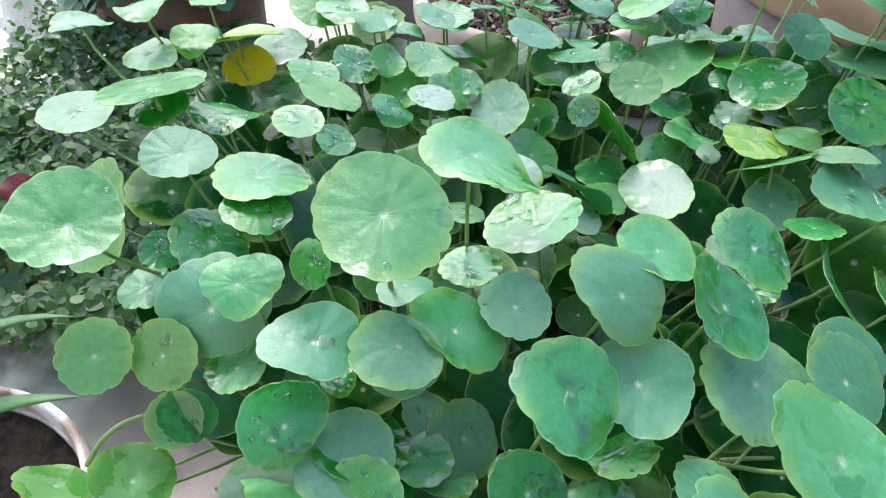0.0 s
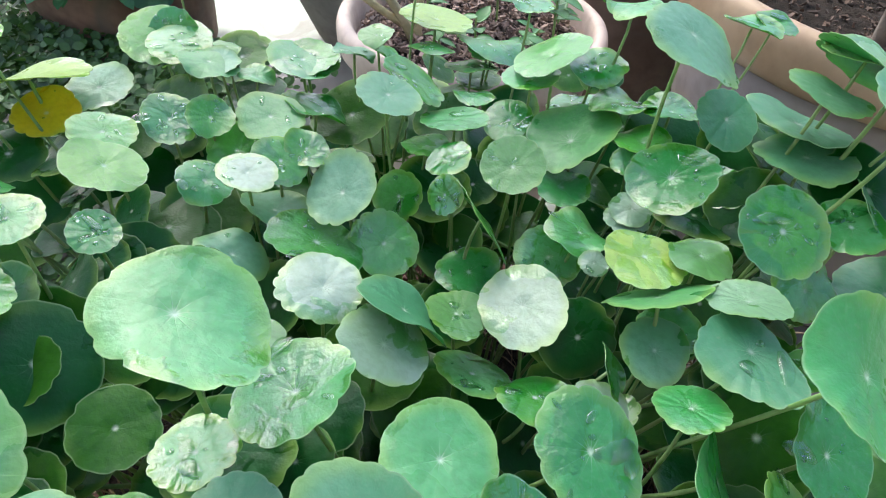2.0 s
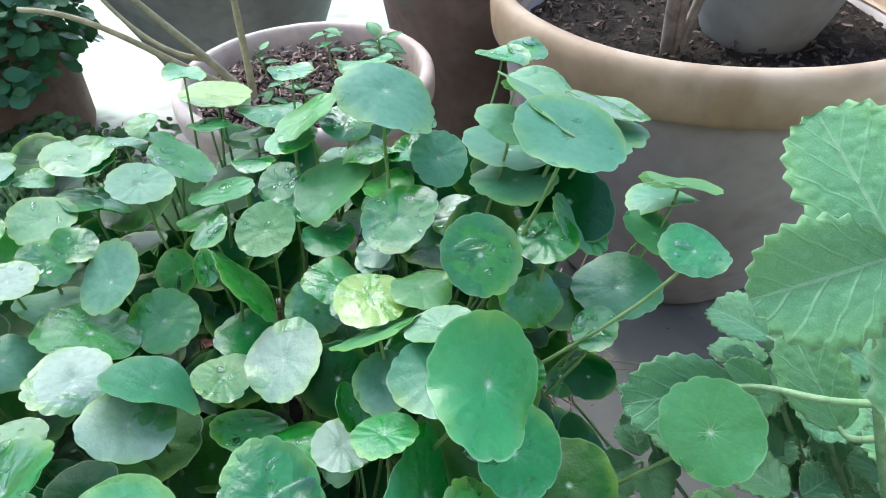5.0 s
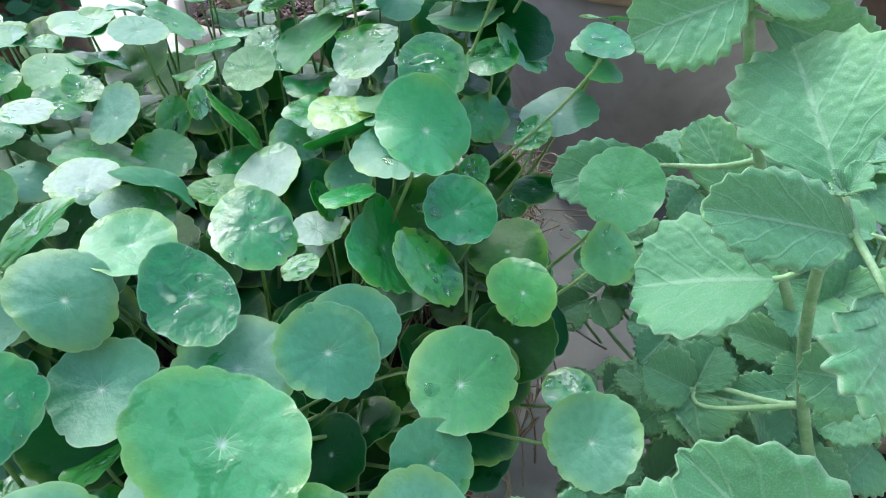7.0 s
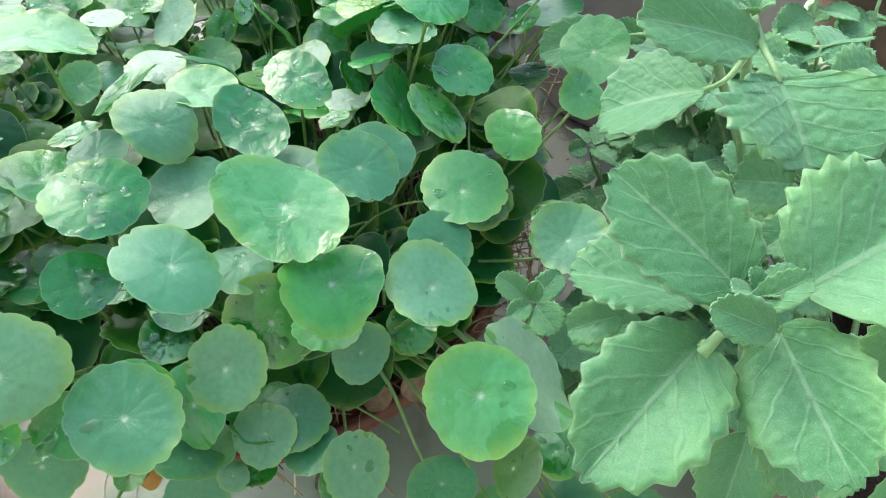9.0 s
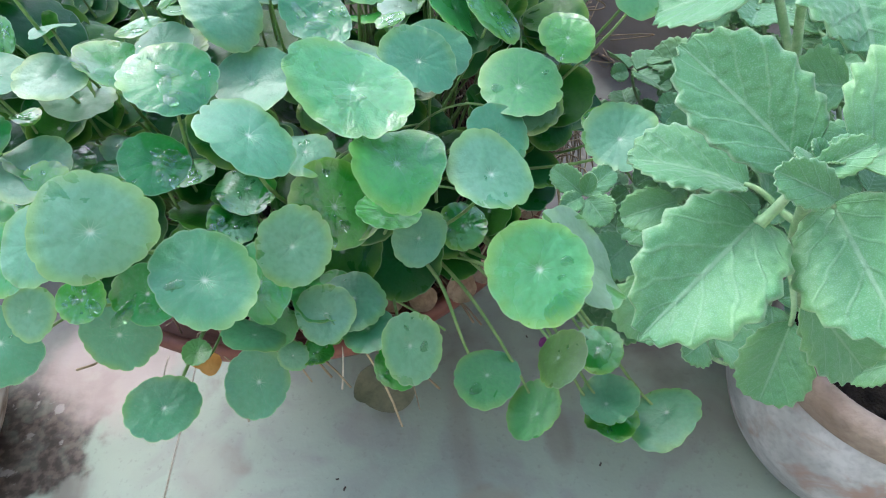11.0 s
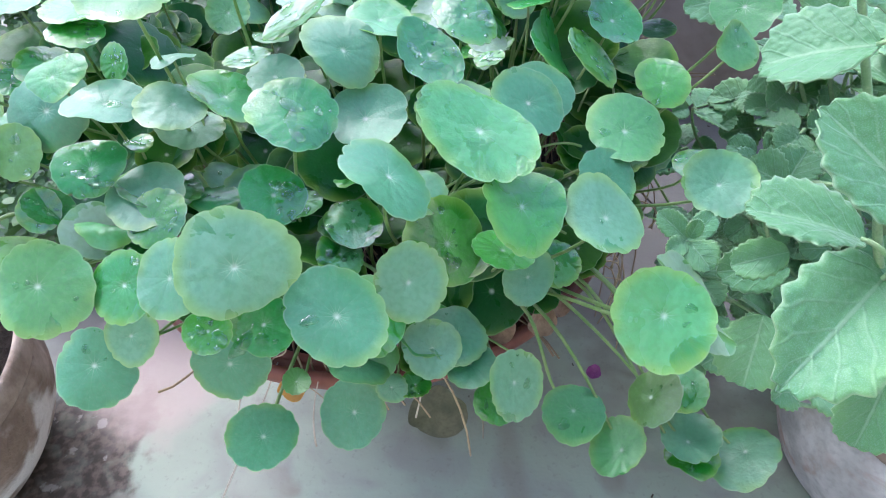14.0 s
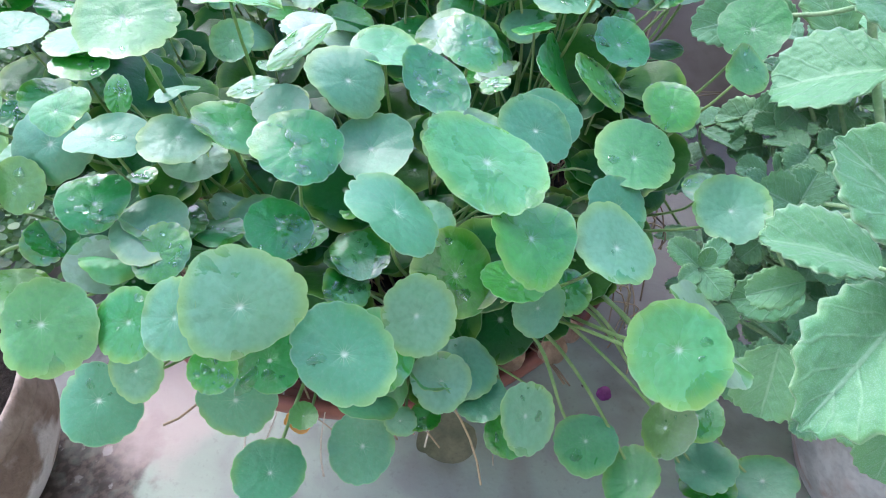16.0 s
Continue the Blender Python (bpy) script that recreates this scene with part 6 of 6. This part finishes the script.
grass = tagged(new("long_leaved_plant"), "plant with long pointed green leaves in the worn clay pot", "plant")
grass.location = (-0.44, 0.32, 0.165)
for tip, mid, width in (((-0.267, 0.385, 0.405), (-0.40, 0.37, 0.43), 0.011), ((-0.262, 0.342, 0.362), (-0.39, 0.33, 0.37), 0.014), ((-0.50, 0.20, 0.42), (-0.47, 0.28, 0.40), 0.012), ((-0.62, 0.36, 0.40), (-0.53, 0.34, 0.40), 0.012)):
    pts = bend((0, 0, 0), (0.0, 0.0, 0.10), Vector(mid) - Vector(grass.location), Vector(tip) - Vector(grass.location), 18)
    verts, faces = [], []
    for i, p in enumerate(pts):
        t = i / 18
        way = (pts[min(i + 1, 18)] - pts[max(i - 1, 0)]).normalized()
        side = way.cross(Vector((0, 0, 1))).normalized()
        w = width * max(0.03, math.sin(math.pi * (0.12 + 0.88 * t)) ** 0.7)
        up = side.cross(way)
        verts += [p - side * w + up * w * 0.2, p, p + side * w + up * w * 0.2, p - up * 0.0008]
    for i in range(18):
        a = i * 4
        faces += [(a, a + 4, a + 5, a + 1), (a + 1, a + 5, a + 6, a + 2), (a + 2, a + 6, a + 7, a + 3), (a + 3, a + 7, a + 4, a)]
    child("leaf", mesh_of("leaf", verts, faces, LANCE), grass)


def scrap(name, at, facing, size, material, label, category, seed, curl=0.5):
    """A curled dead leaf or petal."""
    v, f, _ = blade(size, 7, curl, curl * 0.6, seed * 1.3, 0.12, seed, 6, 5)
    ob = new(name, mesh_of(name, v, f, material))
    ob.matrix_world = Matrix.Translation(at) @ Vector(facing).to_track_quat("Z", "Y").to_matrix().to_4x4()
    return tagged(ob, label, category)


for k, (at, size) in enumerate((((0.250, 0.222, 0.285), 0.014), ((0.215, 0.225, 0.272), 0.013), ((0.272, 0.245, 0.275), 0.011), ((0.185, 0.235, 0.262), 0.012), ((0.33, 0.33, 0.268), 0.014), ((0.345, 0.42, 0.270), 0.015), ((0.355, 0.50, 0.268), 0.013), ((-0.12, 0.38, 0.262), 0.013))):
    scrap("dead_leaf", at, (0.2 - 0.1 * k, -0.7, 0.7), size, DEAD, "curled dry brown leaf caught at the bowl's rim", "dead leaf", 200 + k)
scrap("orange_leaf", (0.028, 0.178, 0.285), (0.1, -0.8, 0.4), 0.012, ORANGE, "small orange withered leaf under the bowl's rim", "dead leaf", 231, 0.3)
scrap("old_leaf", (0.146, 0.262, 0.060), (0.0, -0.9, 0.5), 0.036, OLIVE, "dull olive-brown old leaf hanging in the bowl's shade", "dead leaf", 232, 0.08)
scrap("purple_petal", (0.356, 0.322, 0.014), (0.0, -0.3, 0.95), 0.010, PURPLE, "fallen purple flower petal behind hanging stalks", "petal", 233, 0.3)
scrap("red_leaf", (-0.60, 0.80, 0.20), (0.2, -0.5, 0.8), 0.026, RED_LEAF, "dark red leaf above the creeper", "leaf", 234, 0.1)


def strand(name, points, thick, material, label, category):
    pts = bend(*points, 10)
    at = pts[-1]
    v, f = tube_data([p - at for p in pts], [thick * (0.6 + 0.05 * i) for i in range(11)], 6)
    ob = new(name, mesh_of(name, v, f, material))
    ob.location = at
    tagged(ob, label, category)


strand("twig", ((0.395, 0.585, 0.215), (0.43, 0.60, 0.16), (0.49, 0.60, 0.06), (0.560, 0.585, 0.004)), 0.0016, BARK, "thin dark twig leaning from the bowl to the floor", "twig")
strand("loose_runner", ((0.385, 0.61, 0.27), (0.42, 0.62, 0.25), (0.47, 0.60, 0.16), (0.540, 0.565, 0.05)), 0.0019, STALK, "pale green runner trailing over the bowl's rim", "runner")
strand("straw", ((0.004, 0.225, 0.255), (-0.03, 0.205, 0.19), (-0.075, 0.200, 0.11), (-0.132, 0.179, 0.004)), 0.0012, STRAW, "pale dry stalk leaning down to the floor", "dry stalk")
hanging_roots = (((0.045, 0.195, 0.262), (0.04, 0.185, 0.25), (0.03, 0.182, 0.22), (0.024, 0.182, 0.165)), ((0.139, 0.190, 0.262), (0.138, 0.182, 0.25), (0.134, 0.18, 0.235), (0.128, 0.178, 0.21)), ((-0.02, 0.205, 0.262), (-0.03, 0.195, 0.25), (-0.035, 0.19, 0.235), (-0.04, 0.188, 0.215)))
for p in hanging_roots:
    strand("dry_root", p, 0.0009, STRAW, "thin dry root hanging over the bowl's rim", "root")


def hanging_stalks():
    """A long stalk that arches out of the clump."""
    v, f = tube_data(bend((-0.216, 0.27, 0.392), (-0.205, 0.285, 0.41), (-0.195, 0.30, 0.415), (-0.150, 0.31, 0.39), 16), [0.0018] * 17, 7)
    child("stalk", mesh_of("stalk", [p - ORIGIN for p in v], f, STALK), plant)


hanging_stalks()


def sack(at, size, seed, label):
    """A slumped white sack."""
    r = random.Random(seed)
    bm = bmesh.new()
    bmesh.ops.create_icosphere(bm, subdivisions=4, radius=1)
    for v in bm.verts:
        d = 1 + 0.16 * noise.noise(v.co * 1.7 + Vector((seed, 0, 0))) + 0.06 * noise.noise(v.co * 5)
        v.co = Vector((v.co.x * size[0] * d, v.co.y * size[1] * d, max(0.0, (v.co.z + 0.55) * size[2] * d * 0.66)))
    for face in bm.faces:
        face.smooth = True
    me = bpy.data.meshes.new("sack")
    bm.to_mesh(me)
    bm.free()
    me.materials.append(SACK)
    ob = new("sack", me)
    ob.location = at
    tagged(ob, label, "sack", "white sacks on the floor")


sack((-1.06, 1.80, 0.0), (0.15, 0.12, 0.15), 3, "crumpled white sack lying on the sunlit floor")
sack((-1.30, 2.02, 0.0), (0.16, 0.13, 0.13), 8, "slumped white sack lying on the sunlit floor")


# ---- fallen bits on the floor ----
def litter():
    r = random.Random(77)
    verts, faces = [], []
    for _ in range(150):
        x, y = r.uniform(-0.7, 1.1), r.uniform(-0.1, 1.3)
        s = r.uniform(0.0008, 0.0026)
        m = Matrix.Translation((x, y, 0.0025)) @ Euler((r.gauss(0, 0.3), r.gauss(0, 0.3), r.uniform(0, 6.28))).to_matrix().to_4x4()
        n = len(verts)
        verts += [m @ Vector((s * i, s * 0.35 * j, 0.0006 * k)) for i in (-1, 1) for j in (-1, 1) for k in (-1, 1)]
        faces += [tuple(n + i for i in f) for f in ((0, 1, 3, 2), (4, 6, 7, 5), (0, 4, 5, 1), (2, 3, 7, 6), (0, 2, 6, 4), (1, 5, 7, 3))]
    tagged(new("floor_crumbs", mesh_of("floor_crumbs", verts, faces, CHIPS, False)), "dark crumbs of soil and leaf on the cement", "debris", kind="stuff")


litter()


# ---- water on the leaves ----
def drops():
    """Flattened drops lying on the wetter leaves, one joined film a leaf."""
    r = random.Random(91)
    for ob in [o for o in plant.children if o.name.split(".")[0] == "leaf"]:
        wet = ob.data.materials[0] == LEAF["w"]
        if not wet and r.random() > 0.40:
            continue
        tops = [p.center.copy() for p in ob.data.polygons if p.normal.z > 0.5]
        reach = max(p.length for p in tops)
        verts, faces = [], []
        for _ in range(r.randint(7, 13) if wet else r.randint(1, 4)):
            c = r.choice(tops)
            if c.length > reach * 0.86 or c.length < reach * 0.12:
                continue
            s, long = r.uniform(0.0009, 0.0026) if r.random() < 0.75 else r.uniform(0.0030, 0.0052), r.choice((1.0, 1.15, 1.5, 2.2))
            a, lobe, flat = r.uniform(0, 6.28), r.uniform(0, 6.28), 0.30 if s < 0.0025 else 0.20
            n = len(verts)
            for k, (q, z) in enumerate(((1.0, -0.10), (0.95, 0.25), (0.72, 0.75), (0.36, 1.0))):
                for i in range(12):
                    b = 2 * math.pi * i / 12
                    w = 1 + 0.16 * math.sin(2 * b + lobe) + 0.12 * math.sin(3 * b + 2 * lobe)
                    x, y = q * w * s * long * math.cos(b), q * w * s * math.sin(b)
                    verts.append(c + Vector((x * math.cos(a) - y * math.sin(a), x * math.sin(a) + y * math.cos(a), z * s * flat + 0.0001)))
            for k in range(3):
                for i in range(12):
                    j = (i + 1) % 12
                    faces.append((n + k * 12 + i, n + k * 12 + j, n + k * 12 + 12 + j, n + k * 12 + 12 + i))
            verts.append(c + Vector((0, 0, s * flat * 1.06 + 0.0001)))
            faces += [(n + 36 + i, n + 36 + (i + 1) % 12, n + 48) for i in range(12)]
            faces.append(tuple(n + i for i in range(11, -1, -1)))
        if verts:
            tagged(child("water", mesh_of("water", verts, faces, WATER), ob), "clear rain drops", kind="stuff")


drops()
